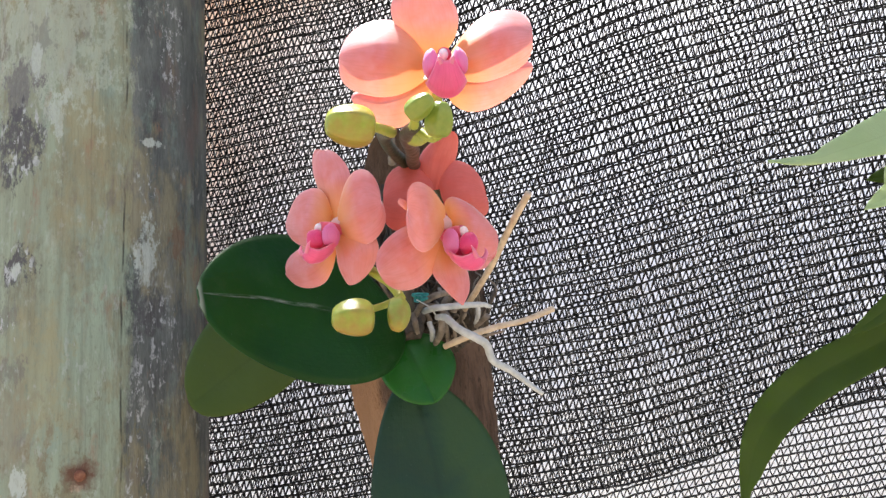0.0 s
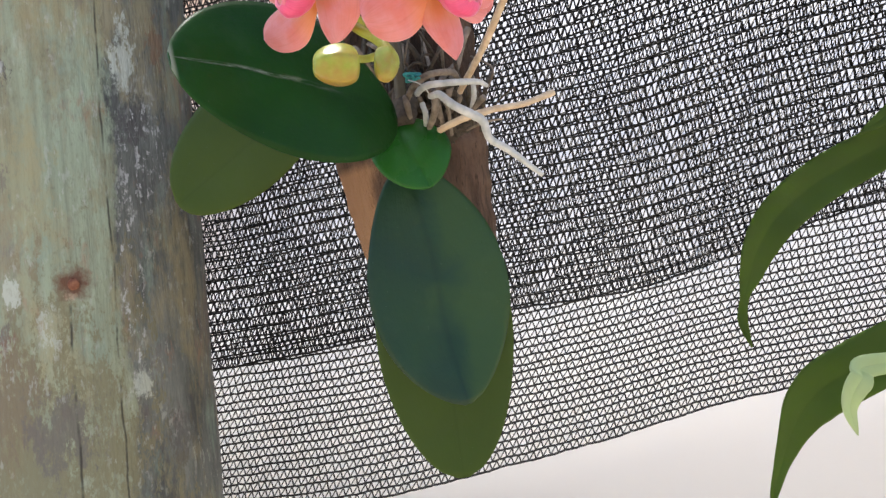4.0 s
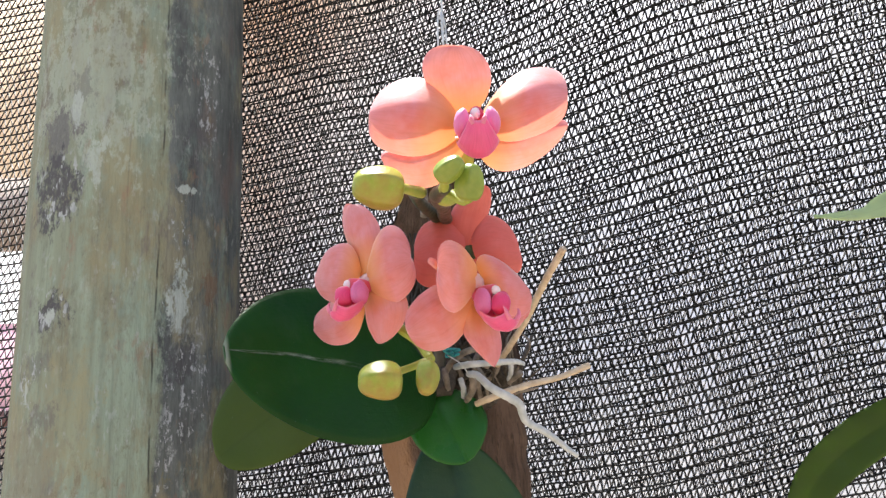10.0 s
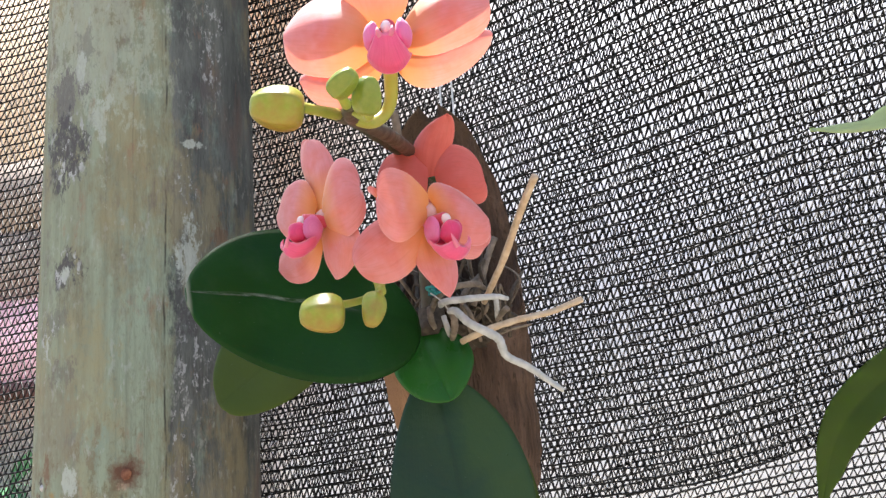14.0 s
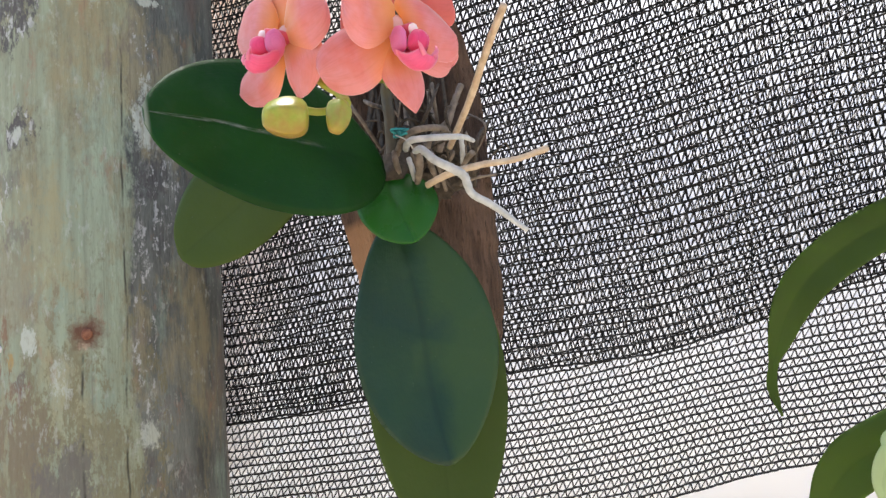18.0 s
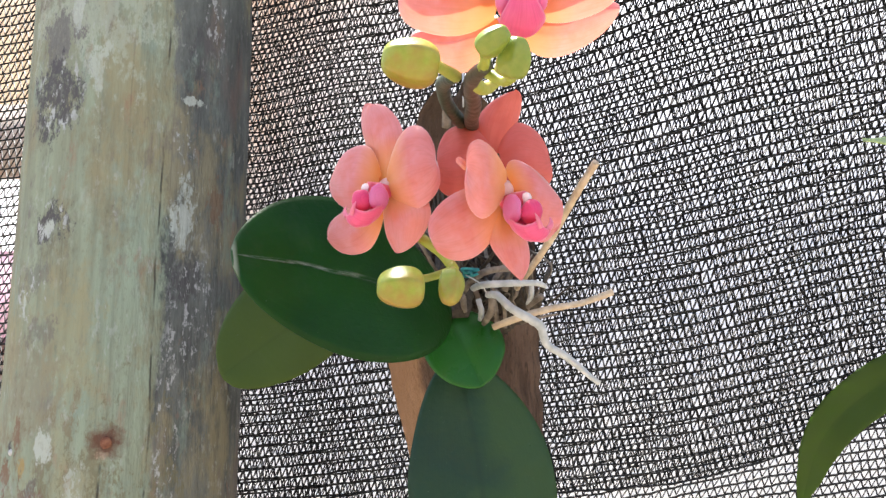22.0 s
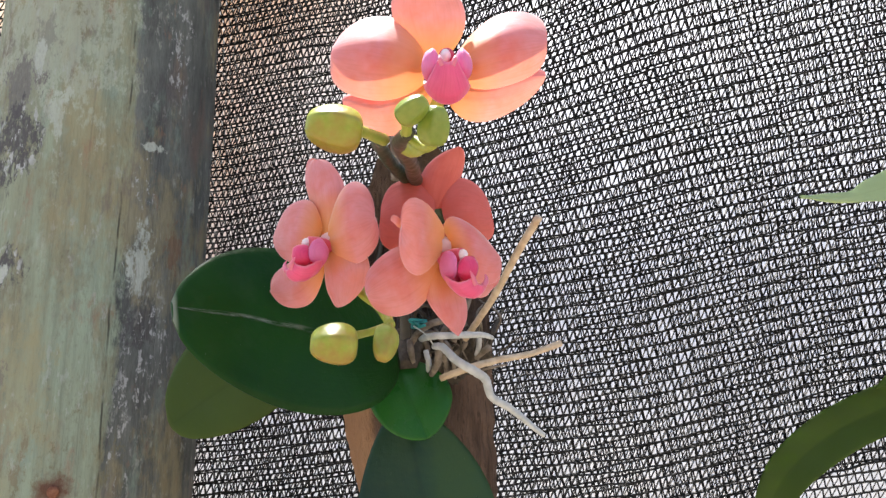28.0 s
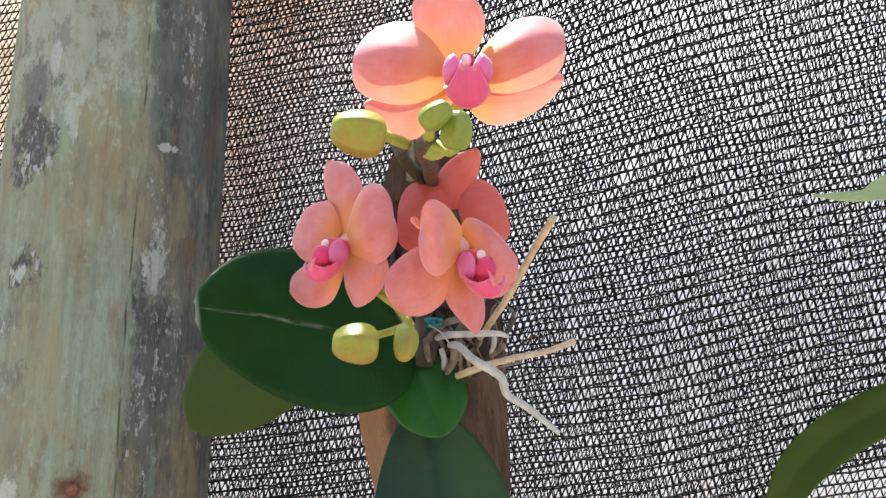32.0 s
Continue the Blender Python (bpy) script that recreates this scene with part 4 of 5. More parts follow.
def lip(at, axes, k, ball, parent):
    """The lip: a scoop that rises in front to two horns, two upright side lobes, a plump callus; and the column with its white cap."""
    def spot(x, y, h):
        return Vector(at) + (axes[0] * x + axes[1] * y + axes[2] * h) * (k / 1000)

    def egg(name, mid, size, material, label="", lean=0.0):
        bm = bmesh.new()
        bmesh.ops.create_uvsphere(bm, u_segments=24, v_segments=16, radius=1)
        layer = bm.loops.layers.uv.verify()
        for f in bm.faces:
            for loop in f.loops:
                loop[layer].uv = (0.5 + 0.4 * loop.vert.co.z, 0.5 + 0.40 * loop.vert.co.x)
        for v in bm.verts:
            x, y, z = v.co
            g = 1 + 0.10 * noise.noise(v.co * 1.7 + Vector(mid))
            v.co = spot(mid[0] + size[0] * x * g + lean * z, mid[1] + size[1] * z * g, mid[2] + size[2] * y * g)
        return part(name, bm, material, parent, label)

    scoop = []
    steps = (0, 0.25, 0.5, 0.7, 0.85, 1)
    floor = (-2.2, -4.6, -6.0, -6.2, -5.4, -4.2) if ball else (-2.2, -4.8, -6.2, -5.4, -3.4, -0.7)
    ahead = (1.2, 3.2, 5.4, 7.4, 8.6, 9.0) if ball else (1.2, 3.2, 5.6, 7.4, 8.2, 8.3)
    for i in range(26):
        s = i / 25
        wide = np.interp(s, (0, 0.2, 0.45, 0.7, 0.88, 1), (1.3, 2.6, 3.7, 3.4, 2.5, 1.5) if ball else (1.3, 2.8, 3.6, 3.2, 2.0, 1.15))
        low, out = np.interp(s, steps, floor), np.interp(s, steps, ahead)
        row = []
        for j in range(21):
            q = 2 * j / 20 - 1
            rise = np.interp(s, (0, 0.45, 0.8, 1), (1.2, 2.6, 1.8, 1.1)) * abs(q) ** 2.2
            row.append(spot(q * wide, low + rise, out - 0.7 * q * q * s + 0.25 * abs(q) ** 6))
        scoop.append(row)
    part("lip", sheet(scoop, thick=0.0004), LIP_BRIGHT, parent, "magenta scoop-shaped lip of the flower")
    for sgn in (-1, 1):
        if ball:
            part("horn", tube((spot(sgn * 1.0, -4.3, 8.8), spot(sgn * 1.6, -3.5, 8.9), spot(sgn * 1.9, -2.7, 8.7), spot(sgn * 2.0, -2.0, 8.3)), (0.00055 * k, 0.00045 * k, 0.0003 * k, 0.00008), 18, 8), LIP_BRIGHT, parent, "curled tail of the lip")
            near = sgn != ball
            egg("side_lobe", (sgn * 2.3, -0.9, 3.4 if near else 4.0), (0.85, 2.6, 2.1), LOBE if near else LIP, "rounded side lobe of the lip", sgn * 0.25)
        else:
            part("horn", tube((spot(sgn * 0.7, -1.2, 8.1), spot(sgn * 1.1, -0.3, 8.2), spot(sgn * 1.2, 0.5, 7.9)), (0.0005 * k, 0.0004 * k, 0.0001), 14, 8), LIP_BRIGHT, parent, "short curled tail of the lip")
            egg("side_lobe", (sgn * 2.55, -0.3, 5.2), (1.35, 2.5, 2.2), LOBE, "upright violet-pink side lobe of the lip", -sgn * 0.2)
    if ball:
        egg("callus", (0.0, -1.2, 5.9), (1.9, 2.3, 2.0), LIP, "plump deep magenta lobe inside the lip", ball * 0.2)
        egg("crest", (-ball * 0.9, -4.2, 5.6), (0.9, 0.6, 0.9), YELLOW, "yellow crest of the lip")
    part("column", tube((spot(0, 0.9, -0.5), spot(0, 1.2, 2.4), spot(0, 1.5, 4.5)), (0.0014 * k, 0.0015 * k, 0.0012 * k), 12, 12), LIP, parent)
    egg("anther_cap", (-0.2, 1.3, 4.7), (0.85, 1.05, 1.0), CAP, "white anther cap")


def flower(at, facing, tepals, lip_shift, lip_facing, k, ball, material, stalk, label, seed):
    """A flower on its stalk."""
    axes = frame_of(facing, 0)
    base = part("flower", tube((*stalk, Vector(at) - axes[2] * 0.004), (0.0012, 0.0012, 0.0015), 24, 10), GREEN_STEM, orchid, label)
    for i, (kind, sharp, widest, *points) in enumerate(tepals):
        tepal(kind, at, axes, *points, material, base, widest, sharp, seed + i)
    if k:
        heart = bmesh.new()
        bmesh.ops.create_uvsphere(heart, u_segments=16, v_segments=10, radius=0.0024, matrix=Matrix.Translation(Vector(at) - axes[2] * 0.0016))
        heart.loops.layers.uv.verify()
        part("heart", heart, material, base)
        lip(Vector(at) + (axes[0] * lip_shift[0] + axes[1] * lip_shift[1] + axes[2] * lip_shift[2]) / 1000, frame_of(lip_facing, 0), k, ball, base)
    return base


flower((0.0279, 0.2065, 1.5699), (0.05, -0.965, -0.20), (
    ("sepal", 0.85, 0.60, (-0.6, 2.8, -1), (-1.6, 10.3, -1), (-2.2, 16.3, -1.5), (-8.4, 11.8, -2.5), (4.9, 11.2, -2.5)),
    ("petal", 0.70, 0.55, (-2.3, 0.2, 0), (-10.5, 2.3, 3), (-19.1, 3.6, -1), (-12.2, -5.2, 0), (-9.0, 11.0, -4)),
    ("petal", 0.60, 0.55, (2.7, 0.5, 0), (10.9, 3.4, 3), (19.4, 5.6, -1), (12.0, 11.6, -4), (11.2, -3.0, 0)),
    ("sepal", 0.90, 0.55, (-1.5, -3.0, -1), (-9.2, -6.5, -1), (-17.0, -5.6, -3), (-8.4, -11.0, -3), (-11.5, -2.4, -3)),
    ("sepal", 0.90, 0.60, (1.9, -3.0, -1), (10.6, -4.0, -1), (19.3, -0.6, -3), (11.8, 0.2, -2.5), (9.0, -8.4, -3))),
    (1.2, -0.4, 0), (0.05, -0.965, -0.20), 1.1, 0, PETAL, ((0.0208, 0.2070, 1.5562), (0.0232, 0.2150, 1.5582), (0.0262, 0.2165, 1.5625)), "open coral orchid flower with a bright pink lip, at the end of the spike", 11)
flower((-0.0005, 0.2560, 1.5524), (-0.60, -0.79, -0.08), (
    ("sepal", 0.95, 0.60, (-1.4, 1.4, -1), (-0.8, 13.4, -1), (-4.2, 21.3, -2), (-8.3, 17.0, -2), (4.5, 13.1, -2)),
    ("petal", 0.80, 0.55, (-1.7, 0.6, 0), (-7.6, 4.0, 2), (-18.5, 4.7, 0), (-9.3, -3.7, 0.5), (-6.2, 11.3, 0.5)),
    ("petal", 0.80, 0.55, (1.3, 0.6, 0), (10.0, 2.2, 2), (15.7, 2.8, 0), (8.4, 12.3, 0), (10.7, -6.6, 0)),
    ("sepal", 0.90, 0.55, (-2.2, -2.3, -1), (-10.5, -7.5, 0), (-21.3, -8.4, -1), (-9.3, -13.4, -2), (-14.6, -2.0, -2)),
    ("sepal", 0.95, 0.55, (0.6, -1.6, -1), (5.2, -8.0, 0), (2.3, -15.2, -2), (-2.3, -9.0, -1.5), (12.0, -6.7, -1.5))),
    (0.6, -2.2, -0.6), (-0.80, -0.60, -0.08), 1.15, -1, PETAL, ((0.0141, 0.3180, 1.5606), (0.0066, 0.2820, 1.5499)), "coral orchid flower turned half aside", 23)
flower((0.0274, 0.2490, 1.5490), (0.52, -0.845, -0.10), (
    ("petal", 0.80, 0.55, (-0.2, 1.1, 0), (-9.1, -0.3, 6.5), (-15.7, 1.0, 10), (-10.6, -8.2, 7), (-9.7, 7.8, 7)),
    ("petal", 1.30, 0.40, (-13.6, 0.9, 8.4), (-15.6, 2.0, 8.6), (-17.4, 3.0, 8.8), (-15.9, 1.2, 8.4), (-15.3, 2.8, 8.4)),
    ("petal", 0.80, 0.55, (1.0, 1.0, 0), (6.3, 0.4, 2), (14.9, -0.9, 0), (9.9, -7.5, 0), (3.2, 6.7, 0.5)),
    ("sepal", 0.85, 0.55, (-0.9, -1.8, -1), (-9.6, -8.4, 0), (-17.4, -12.4, -1), (-5.7, -14.8, -2), (-11.9, -2.0, -2)),
    ("sepal", 1.90, 0.45, (-0.5, -4.7, -1), (0.7, -11.9, 0), (4.4, -19.6, 0), (6.8, -10.0, -1.5), (-3.1, -11.2, -1.5)),
    ("sepal", 0.90, 0.55, (2.8, -2.2, -1), (8.5, -5.4, -1), (14.6, -7.9, -2), (7.7, -9.7, -2), (13.7, -1.5, -2))),
    (0.2, -4.1, -0.6), (0.74, -0.66, -0.10), 1.22, 1, PETAL, ((0.0143, 0.3180, 1.5589), (0.0248, 0.2720, 1.5467)), "coral orchid flower with a curled pink lip and one petal bent forward", 37)
flower((0.0253, 0.2690, 1.5601), (0.06, -0.98, 0.10), (
    ("sepal", 1.35, 0.45, (-0.6, 4.1, -1), (1.1, 11.9, 1), (5.2, 19.0, 4), (-4.3, 12.6, 0), (6.2, 13.0, 0)),
    ("petal", 0.80, 0.55, (1.2, 2.5, 0), (7.3, 3.1, 1.5), (13.5, 2.0, 0), (9.5, -4.9, 0), (6.6, 12.3, 0)),
    ("petal", 0.80, 0.55, (-0.8, 3.1, 0), (-7.9, 2.1, 1.5), (-14.3, 1.5, 0), (-9.5, -7.3, 0), (-8.1, 12.0, 0)),
    ("sepal", 1.0, 0.55, (-1.0, 0.0, -1), (-4.5, -5.5, -1), (-7.5, -11.0, -2), (-8.5, -4.5, -2), (0.0, -7.5, -2)),
    ("sepal", 1.0, 0.55, (1.0, 0.0, -1), (4.5, -5.5, -1), (7.5, -11.0, -2), (8.5, -4.5, -2), (0.0, -7.5, -2))),
    (0, 0, 0), (0, -1, 0), 0.0, 0, PETAL_BACK, ((0.0144, 0.3180, 1.5627), (0.0250, 0.2950, 1.5606)), "deep coral orchid flower behind another", 51)


def bud(at, axis, length, width, stalk, label, r=0.0009, turn=0.0, material=BUD):
    """A closed bud: a blunt egg with three keels, on its stalk."""
    d = Vector(axis).normalized()
    u = d.orthogonal().normalized()
    w = d.cross(u)
    top_side = Vector((-0.1, -0.66, 0.74))
    turn = turn - math.atan2(w.dot(top_side), u.dot(top_side)) + math.pi / 5
    bm = bmesh.new()
    bmesh.ops.create_uvsphere(bm, u_segments=50, v_segments=24, radius=1)
    for v in bm.verts:
        t, ang = v.co.z, math.atan2(v.co.y, v.co.x)
        side = (ang + turn) % (2 * math.pi / 5) - math.pi / 5
        keel = 0.25 + 0.75 * 1.12 * math.cos(math.pi / 5) / math.cos(side)
        rad = math.sqrt(max(1 - t * t, 0)) ** 0.60 * width / 2 * (1 + (keel - 1) * (1.15 - 0.5 * abs(t))) * (1 - 0.14 * t)
        v.co = Vector(at) + d * (t * length / 2) + u * (math.cos(ang) * rad) + w * (math.sin(ang) * rad)
    body = part("bud", bm, material, orchid, label)
    part("stalk", tube(stalk, (r, r * 0.9, r * 1.1), 14, 8), GREEN_STEM, body)
    return body


bud((0.0118, 0.1930, 1.5537), (-0.9, -0.25, 0.12), 0.0088, 0.0074, ((0.0146, 0.1940, 1.5540), (0.0162, 0.1990, 1.5552), (0.0182, 0.2070, 1.5572)), "plump yellow-green flower bud on the upper spike", 0.0010)
bud((0.0243, 0.1880, 1.5542), (0.80, -0.3, 0.45), 0.0054, 0.0040, ((0.0232, 0.1910, 1.5535), (0.0231, 0.1930, 1.5533), (0.0228, 0.1960, 1.5538)), "small green flower bud", material=BUD_GREEN)
bud((0.0275, 0.1910, 1.5528), (0.18, -0.4, 0.9), 0.0062, 0.0047, ((0.0270, 0.1935, 1.5508), (0.0258, 0.1965, 1.5515), (0.0236, 0.1985, 1.5538)), "small green flower bud", material=BUD_GREEN)
bud((0.0056, 0.2345, 1.5256), (-0.95, -0.2, 0.05), 0.0093, 0.0083, ((0.0085, 0.2360, 1.5274), (0.0108, 0.2450, 1.5294), (0.0150, 0.2480, 1.5312)), "yellow-green flower bud")
bud((0.0151, 0.2400, 1.5264), (-0.05, -0.4, -0.9), 0.0080, 0.0052, ((0.0155, 0.2440, 1.5296), (0.0153, 0.2470, 1.5313), (0.0147, 0.2510, 1.5335)), "small yellow-green flower bud")

# spikes, crown
part("spike", tube(((0.0131, 0.3250, 1.5359), (0.0133, 0.3220, 1.5501), (0.0141, 0.3180, 1.5610), (0.0271, 0.2900, 1.5675), (0.0201, 0.2750, 1.5724), (0.0207, 0.2380, 1.5644), (0.0208, 0.2080, 1.5566), (0.0232, 0.1950, 1.5536)), (0.0019, 0.0018, 0.0018, 0.0018, 0.0018, 0.0017, 0.0014, 0.0011), 60, 12, 0.08), STEM, orchid, "dark purple-brown flower spike")
part("spike", tube(((0.0274, 0.2910, 1.5674), (0.0195, 0.2760, 1.5717), (0.0148, 0.2580, 1.5718), (0.0145, 0.2350, 1.5672), (0.0160, 0.2190, 1.5617), (0.0176, 0.2080, 1.5576)), (0.0016, 0.0017, 0.0016, 0.0015, 0.0014, 0.0012), 50, 12, 0.08, 3), DARK_STEM, orchid, "dark grey-green flower spike")
part("spike", tube(((0.0018, 0.2640, 1.5485), (0.0076, 0.2590, 1.5411), (0.0123, 0.2560, 1.5370), (0.0156, 0.2470, 1.5313)), (0.0010, 0.0012, 0.0013, 0.0011), 30, 10), GREEN_STEM, orchid, "short yellow-green flower spike")
part("spike", tube(((0.0120, 0.3000, 1.5824), (0.0124, 0.2960, 1.5871), (0.0123, 0.2930, 1.5930)), (0.0013, 0.0012, 0.0013), 14, 10, 0.15), OLD, orchid, "dry brown stub of an old spike")
# crown coloured dark to match the shade between leaves and roots
part("crown", tube(((0.0138, 0.3340, 1.5480), (0.0140, 0.3270, 1.5380), (0.0136, 0.3210, 1.5300)), (0.0030, 0.0042, 0.0030), 20, 14, 0.25), DARK_FIBRE, orchid, "dark leaf base at the heart of the plant")

# roots
# dark lump added behind the roots, in place of the hollow's shade
mat_bm = bmesh.new()
bmesh.ops.create_icosphere(mat_bm, subdivisions=5, radius=1)
for v in mat_bm.verts:
    k = 1 + 0.35 * noise.noise(v.co * 4) + 0.18 * noise.noise(v.co * 13)
    v.co = Vector((0.0215 + v.co.x * 0.0155 * k, 0.346 + v.co.y * 0.012 * k, 1.5375 + v.co.z * 0.0095 * k))
part("shade_mat", mat_bm, DARK_FIBRE, orchid, "dark fibre mat added for the shade between the roots")
part("root", tube(((0.0240, 0.3180, 1.5264), (0.0316, 0.3140, 1.5286), (0.0413, 0.3200, 1.5317), (0.0515, 0.3280, 1.5343), (0.0614, 0.3330, 1.5380)), (0.00104, 0.00112, 0.00104, 0.00096, 0.00112), 44, 10, 0.16, 1), DRY, orchid, "tan dry root that sticks out")
part("root", tube(((0.0226, 0.3060, 1.5343), (0.0253, 0.3000, 1.5331), (0.0289, 0.2980, 1.5293), (0.0346, 0.2980, 1.5257), (0.0368, 0.2990, 1.5239), (0.0383, 0.3010, 1.5195), (0.0439, 0.3050, 1.5162), (0.0528, 0.3100, 1.5092)), (0.00096, 0.00112, 0.00120, 0.00128, 0.00120, 0.00112, 0.00104, 0.00072), 60, 12, 0.16, 2), ROOT, orchid, "silver-grey crooked root")
part("root", tube(((0.0183, 0.3180, 1.5381), (0.0207, 0.3060, 1.5370), (0.0248, 0.3020, 1.5367), (0.0356, 0.3060, 1.5373), (0.0393, 0.3120, 1.5373)), (0.00096, 0.00104, 0.00104, 0.00088, 0.00064), 36, 10, 0.16, 4), ROOT, orchid, "grey arched root")
part("root", tube(((0.0151, 0.3200, 1.5372), (0.0179, 0.3140, 1.5397), (0.0227, 0.3120, 1.5421), (0.0294, 0.3180, 1.5437), (0.0314, 0.3260, 1.5435)), (0.00096, 0.00104, 0.00104, 0.00096, 0.00080), 36, 10, 0.18, 6), OLD, orchid, "brown arched root")
part("root", tube(((0.0514, 0.2810, 1.5644), (0.0465, 0.2900, 1.5579), (0.0396, 0.3050, 1.5478), (0.0314, 0.3220, 1.5384)), (0.00104, 0.00104, 0.00104, 0.00096), 40, 10, 0.12, 5), DRY, orchid, "straight tan dry root")
part("root", tube(((0.0276, 0.3250, 1.5382), (0.0315, 0.3260, 1.5488), (0.0335, 0.3270, 1.5542), (0.0359, 0.3280, 1.5599)), (0.00112, 0.00128, 0.00104, 0.00104), 30, 10, 0.25, 7), OLD, orchid, "grey-brown dry stump of a root")
part("root", tube(((0.0355, 0.3160, 1.5392), (0.0355, 0.3180, 1.5358), (0.0348, 0.3250, 1.5340)), (0.00072, 0.00080, 0.00080), 14, 10, 0.2, 8), ROOT, orchid)
part("root", tube(((0.0385, 0.3180, 1.5352), (0.0368, 0.3200, 1.5343), (0.0347, 0.3260, 1.5332)), (0.00104, 0.00096, 0.00080), 14, 10, 0.2, 9), OLD, orchid)
part("root", tube(((0.0237, 0.3060, 1.5336), (0.0234, 0.3080, 1.5299), (0.0212, 0.3180, 1.5276)), (0.00104, 0.00112, 0.00096), 18, 10, 0.2, 10), OLD, orchid)
part("root", tube(((0.0148, 0.3180, 1.5376), (0.0153, 0.3160, 1.5341), (0.0156, 0.3200, 1.5316)), (0.00096, 0.00104, 0.00080), 18, 10, 0.2, 11), OLD, orchid)
part("root", tube(((0.0198, 0.3120, 1.5339), (0.0206, 0.3120, 1.5306), (0.0202, 0.3200, 1.5290)), (0.00080, 0.00088, 0.00080), 18, 10, 0.2, 12), ROOT, orchid)
part("root", tube(((0.0088, 0.3350, 1.5572), (0.0063, 0.3300, 1.5571), (0.0036, 0.3340, 1.5597)), (0.00072, 0.00080, 0.00056), 14, 8, 0.2, 13), OLD, orchid)
for k in range(46):
    rng = random.Random(40 + k)
    x, z = 0.016 + rng.uniform(-0.006, 0.022), 1.528 + rng.uniform(0.0, 0.016)
    p0 = Vector((x, 0.338, z))
    p2 = p0 + Vector((rng.uniform(-0.014, 0.014), rng.uniform(-0.010, 0.004), rng.uniform(-0.004, 0.022)))
    p1 = (p0 + p2) / 2 + Vector((rng.uniform(-0.006, 0.006), -rng.uniform(0.004, 0.014), rng.uniform(-0.002, 0.010)))
    r = rng.uniform(0.0003, 0.0010) * (1.0 if k < 12 else 0.65)
    part("root", tube((p0, p1, p2), (r, r * 1.1, r * 0.7), 18, 8, 0.2, k), rng.choice((OLD, OLD, DARK_FIBRE, DARK_FIBRE)), orchid)
for k in range(15):
    rng = random.Random(80 + k)
    x = -0.004 + rng.uniform(0.0, 0.036)
    top = rng.uniform(1.575, 1.618)
    r = rng.uniform(0.0004, 0.0010)
    part("root", tube(((x, 0.366, 1.535), (x + rng.uniform(-0.004, 0.004), 0.374, 1.555), (x + rng.uniform(-0.005, 0.005), 0.380, top)), (r, r, r * 0.6), 20, 8, 0.2, k), rng.choice((OLD, DARK_FIBRE, DARK_FIBRE, DARK_FIBRE)), orchid)
rng = random.Random(5)
knot = [Vector((0.0176, 0.3120, 1.5418)) + Vector((rng.uniform(-0.0026, 0.0026), rng.uniform(-0.002, 0.002), rng.uniform(-0.0012, 0.0012))) for _ in range(14)]
tagged(part("binding_thread", tube(knot, (0.00045, 0.00045), 90, 6), TEAL), "knotted teal thread that ties the orchid on", "thread")
part("fibre", tube(((0.0164, 0.3120, 1.5411), (0.0207, 0.3040, 1.5370), (0.0235, 0.3060, 1.5325)), (0.00022, 0.0002), 14, 6), THREAD, orchid)

# ---- the neighbour at the edge ----
strap = root("strap_leaved_orchid", (0.30, 0.42, 0.0), "strap-leaved orchid whose olive leaves droop beside the net", "orchid plant")
part("stem", tube(((0.30, 0.43, 0.0), (0.302, 0.425, 0.8), (0.298, 0.42, 1.35), (0.300, 0.41, 1.66)), (0.006, 0.005, 0.004, 0.003), 40, 10, 0.1), GREEN_STEM, strap)
strap_leaf(((0.2980, 0.4200, 1.5700), (0.2517, 0.4460, 1.5361), (0.2141, 0.4560, 1.5191), (0.1946, 0.4580, 1.5094), (0.1773, 0.4600, 1.4962), (0.1682, 0.4620, 1.4833), (0.1634, 0.4630, 1.4716), (0.1597, 0.4640, 1.4608), (0.1580, 0.4650, 1.4498), (0.1610, 0.4650, 1.4368)), (0.006, 0.0094, 0.0107, 0.0107, 0.0098, 0.0080, 0.0056, 0.0024, 0.0023, 0.0004), (0.05, -0.95, 0.3), LEAF_STRAP, strap, "drooping olive strap leaf with a narrow twisted tip")
strap_leaf(((0.298, 0.42, 1.46), (0.227, 0.433, 1.439), (0.1865, 0.435, 1.423), (0.1735, 0.436, 1.414), (0.1665, 0.437, 1.404), (0.1605, 0.438, 1.391), (0.1565, 0.438, 1.381), (0.1525, 0.438, 1.368)), (0.006, 0.0120, 0.0124, 0.0108, 0.0075, 0.0042, 0.0026, 0.0004), (0.05, -0.95, 0.3), LEAF_STRAP, strap, "drooping olive strap leaf")
strap_leaf(((0.296, 0.40, 1.615), (0.240, 0.360, 1.606), (0.2010, 0.3350, 1.5955), (0.1790, 0.3240, 1.5875), (0.1650, 0.3170, 1.5825), (0.1540, 0.3120, 1.5788), (0.1460, 0.3080, 1.5761), (0.1330, 0.3020, 1.5742), (0.1278, 0.3000, 1.5740)), (0.006, 0.010, 0.0105, 0.0084, 0.0062, 0.0039, 0.0021, 0.0014, 0.0003), (0.05, -0.85, 0.35), LEAF_SUNLIT, strap, "pale green leaf with a long pointed tip", thick=0.0006, fold=0.10)
leaf("leaf", ((0.298, 0.41, 1.60), (0.2536, 0.4300, 1.5587), (0.2378, 0.4350, 1.5477), (0.2233, 0.4380, 1.5374), (0.2094, 0.4400, 1.5295)), 0.0055, 0.0055, (0.05, -0.95, 0.3), LEAF_STRAP, strap, "olive strap leaf that ends behind another", fold=0.25, blunt=0.5, tip=0.8, thick=0.0007)
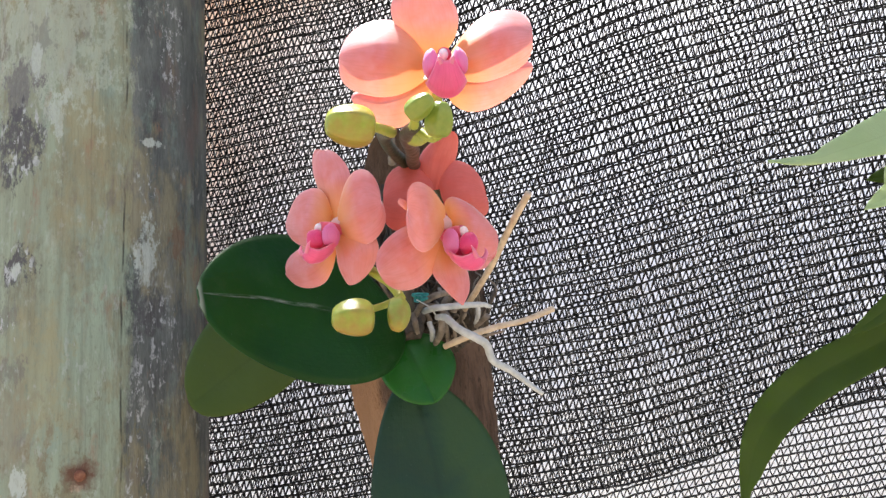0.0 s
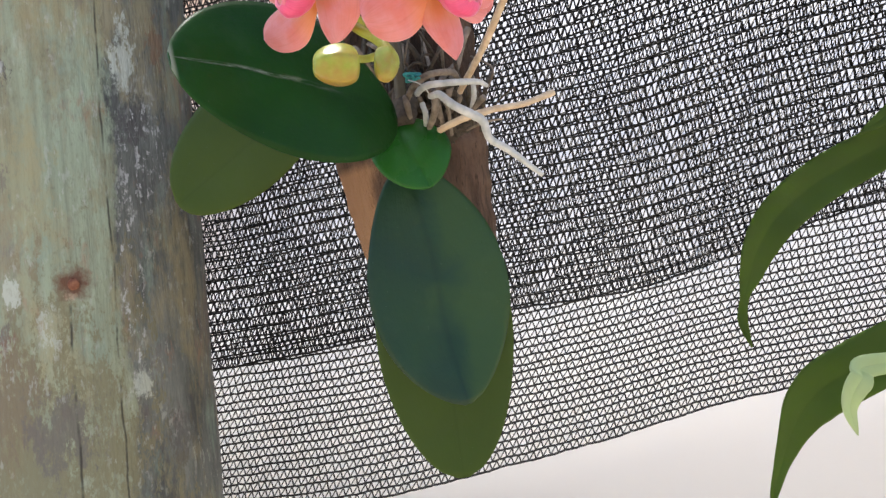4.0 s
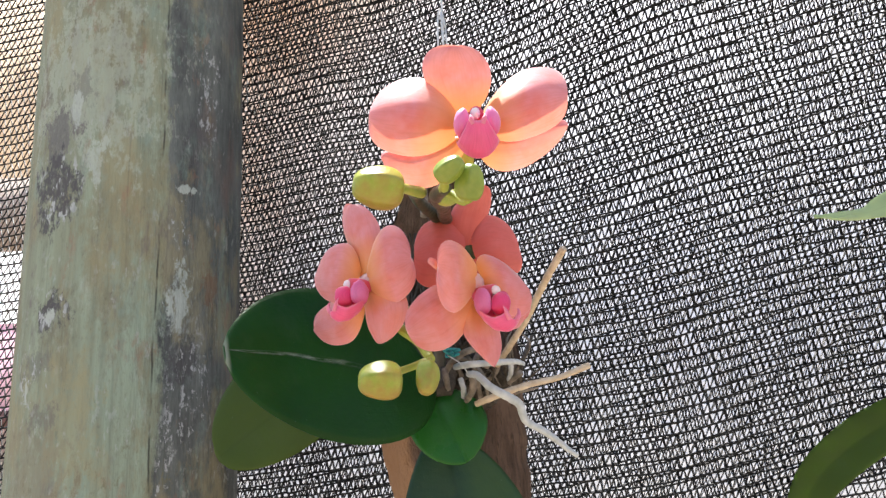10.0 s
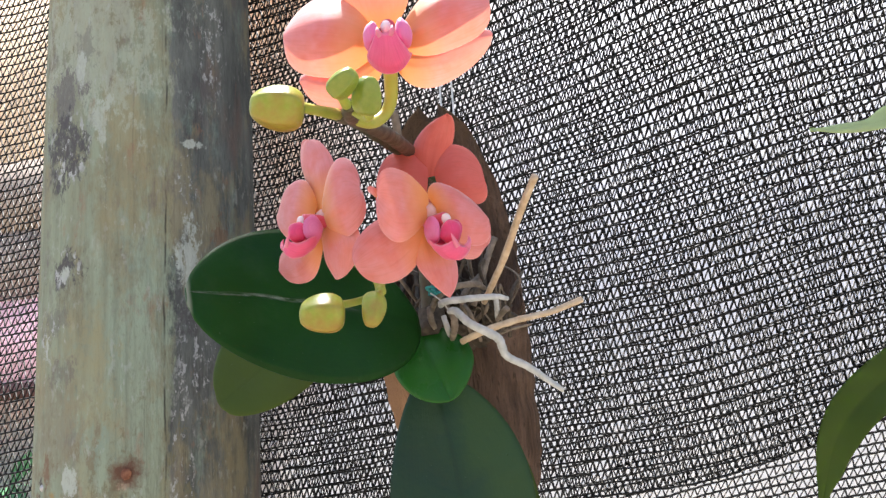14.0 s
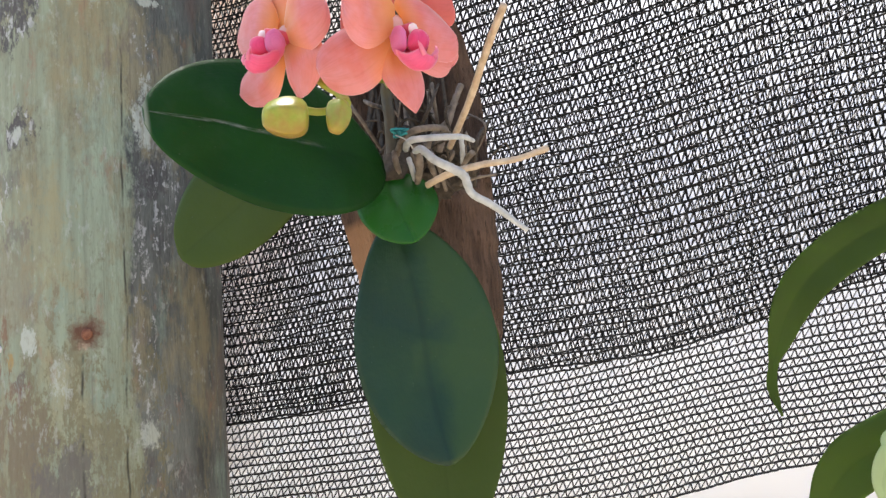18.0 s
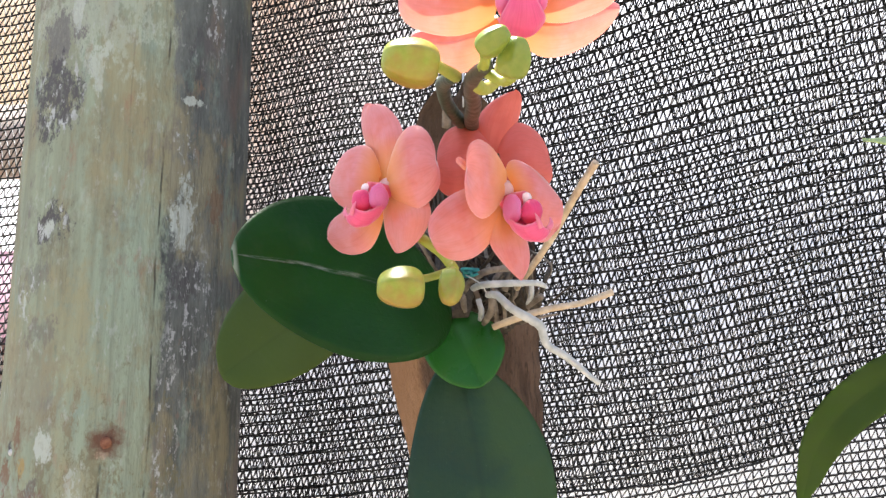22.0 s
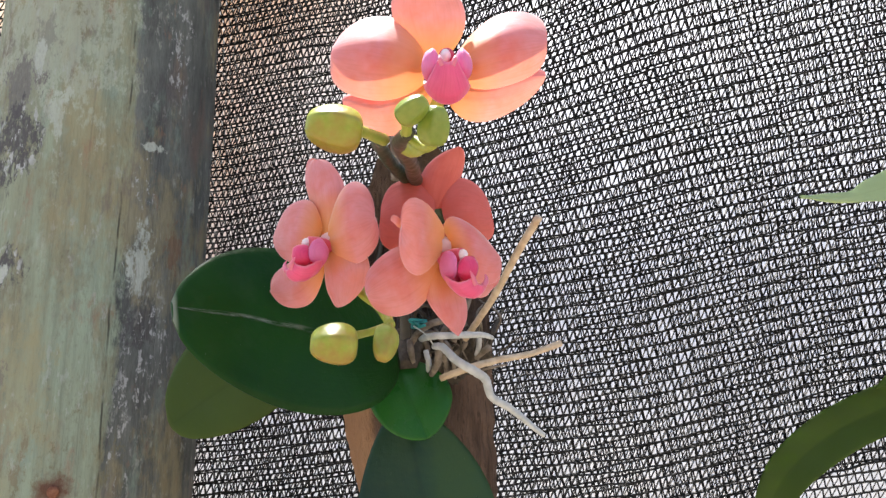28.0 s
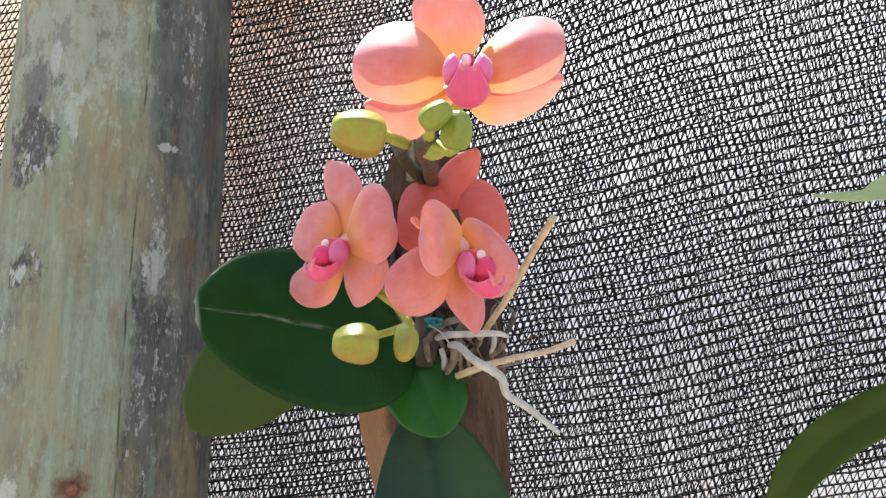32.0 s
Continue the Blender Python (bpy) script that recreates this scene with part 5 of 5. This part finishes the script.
leaf("leaf", ((0.296, 0.40, 1.56), (0.2003, 0.3400, 1.5792), (0.1830, 0.3300, 1.5691), (0.1677, 0.3250, 1.5624)), 0.0060, 0.0060, (0.05, -0.75, 0.65), LEAF_SUNLIT, strap, "short pale green leaf", fold=0.3, blunt=0.8, thick=0.0006)
leaf("leaf", ((0.298, 0.41, 1.565), (0.2127, 0.3600, 1.5857), (0.1957, 0.3500, 1.5806), (0.1811, 0.3450, 1.5780)), 0.0055, 0.0055, (0.05, -0.85, 0.4), LEAF_STRAP, strap, "short olive leaf", fold=0.3, blunt=0.7, thick=0.0006)
leaf("leaf", ((0.296, 0.40, 1.43), (0.1962, 0.4100, 1.4317), (0.1821, 0.4050, 1.4266), (0.1764, 0.4050, 1.4165), (0.1797, 0.4080, 1.4043)), 0.0055, 0.0055, (0.3, -0.9, 0.2), LEAF_SUNLIT, strap, "curled pale green leaf", fold=0.3, blunt=0.8, thick=0.0006)

# ---- the young plant behind the post ----
young = root("young_orchid", (-0.25, 0.465, 0.0), "young orchid with smooth green leaves behind the wooden post", "orchid plant")
part("stem", tube(((-0.25, 0.465, 0.0), (-0.252, 0.467, 0.7), (-0.248, 0.465, 1.25), (-0.2791, 0.4650, 1.3937)), (0.005, 0.0045, 0.004, 0.003), 40, 10, 0.1), GREEN_STEM, young)
leaf("leaf", ((-0.2791, 0.4650, 1.3937), (-0.2514, 0.4620, 1.4160), (-0.2328, 0.4600, 1.4266), (-0.2202, 0.4580, 1.4350), (-0.2118, 0.4570, 1.4426)), 0.0062, 0.0062, (0.1, -0.9, 0.4), LEAF_YOUNG, young, "light green young leaf", fold=0.2, blunt=0.5, tip=0.5, thick=0.0009)
leaf("leaf", ((-0.2689, 0.4650, 1.4057), (-0.2476, 0.4640, 1.4184), (-0.2297, 0.4630, 1.4224), (-0.2156, 0.4630, 1.4232), (-0.2049, 0.4640, 1.4218)), 0.0060, 0.0060, (0.1, -0.9, 0.4), LEAF, young, "dark green leaf that passes behind the post", fold=0.2, blunt=0.5, tip=0.5, thick=0.0009)
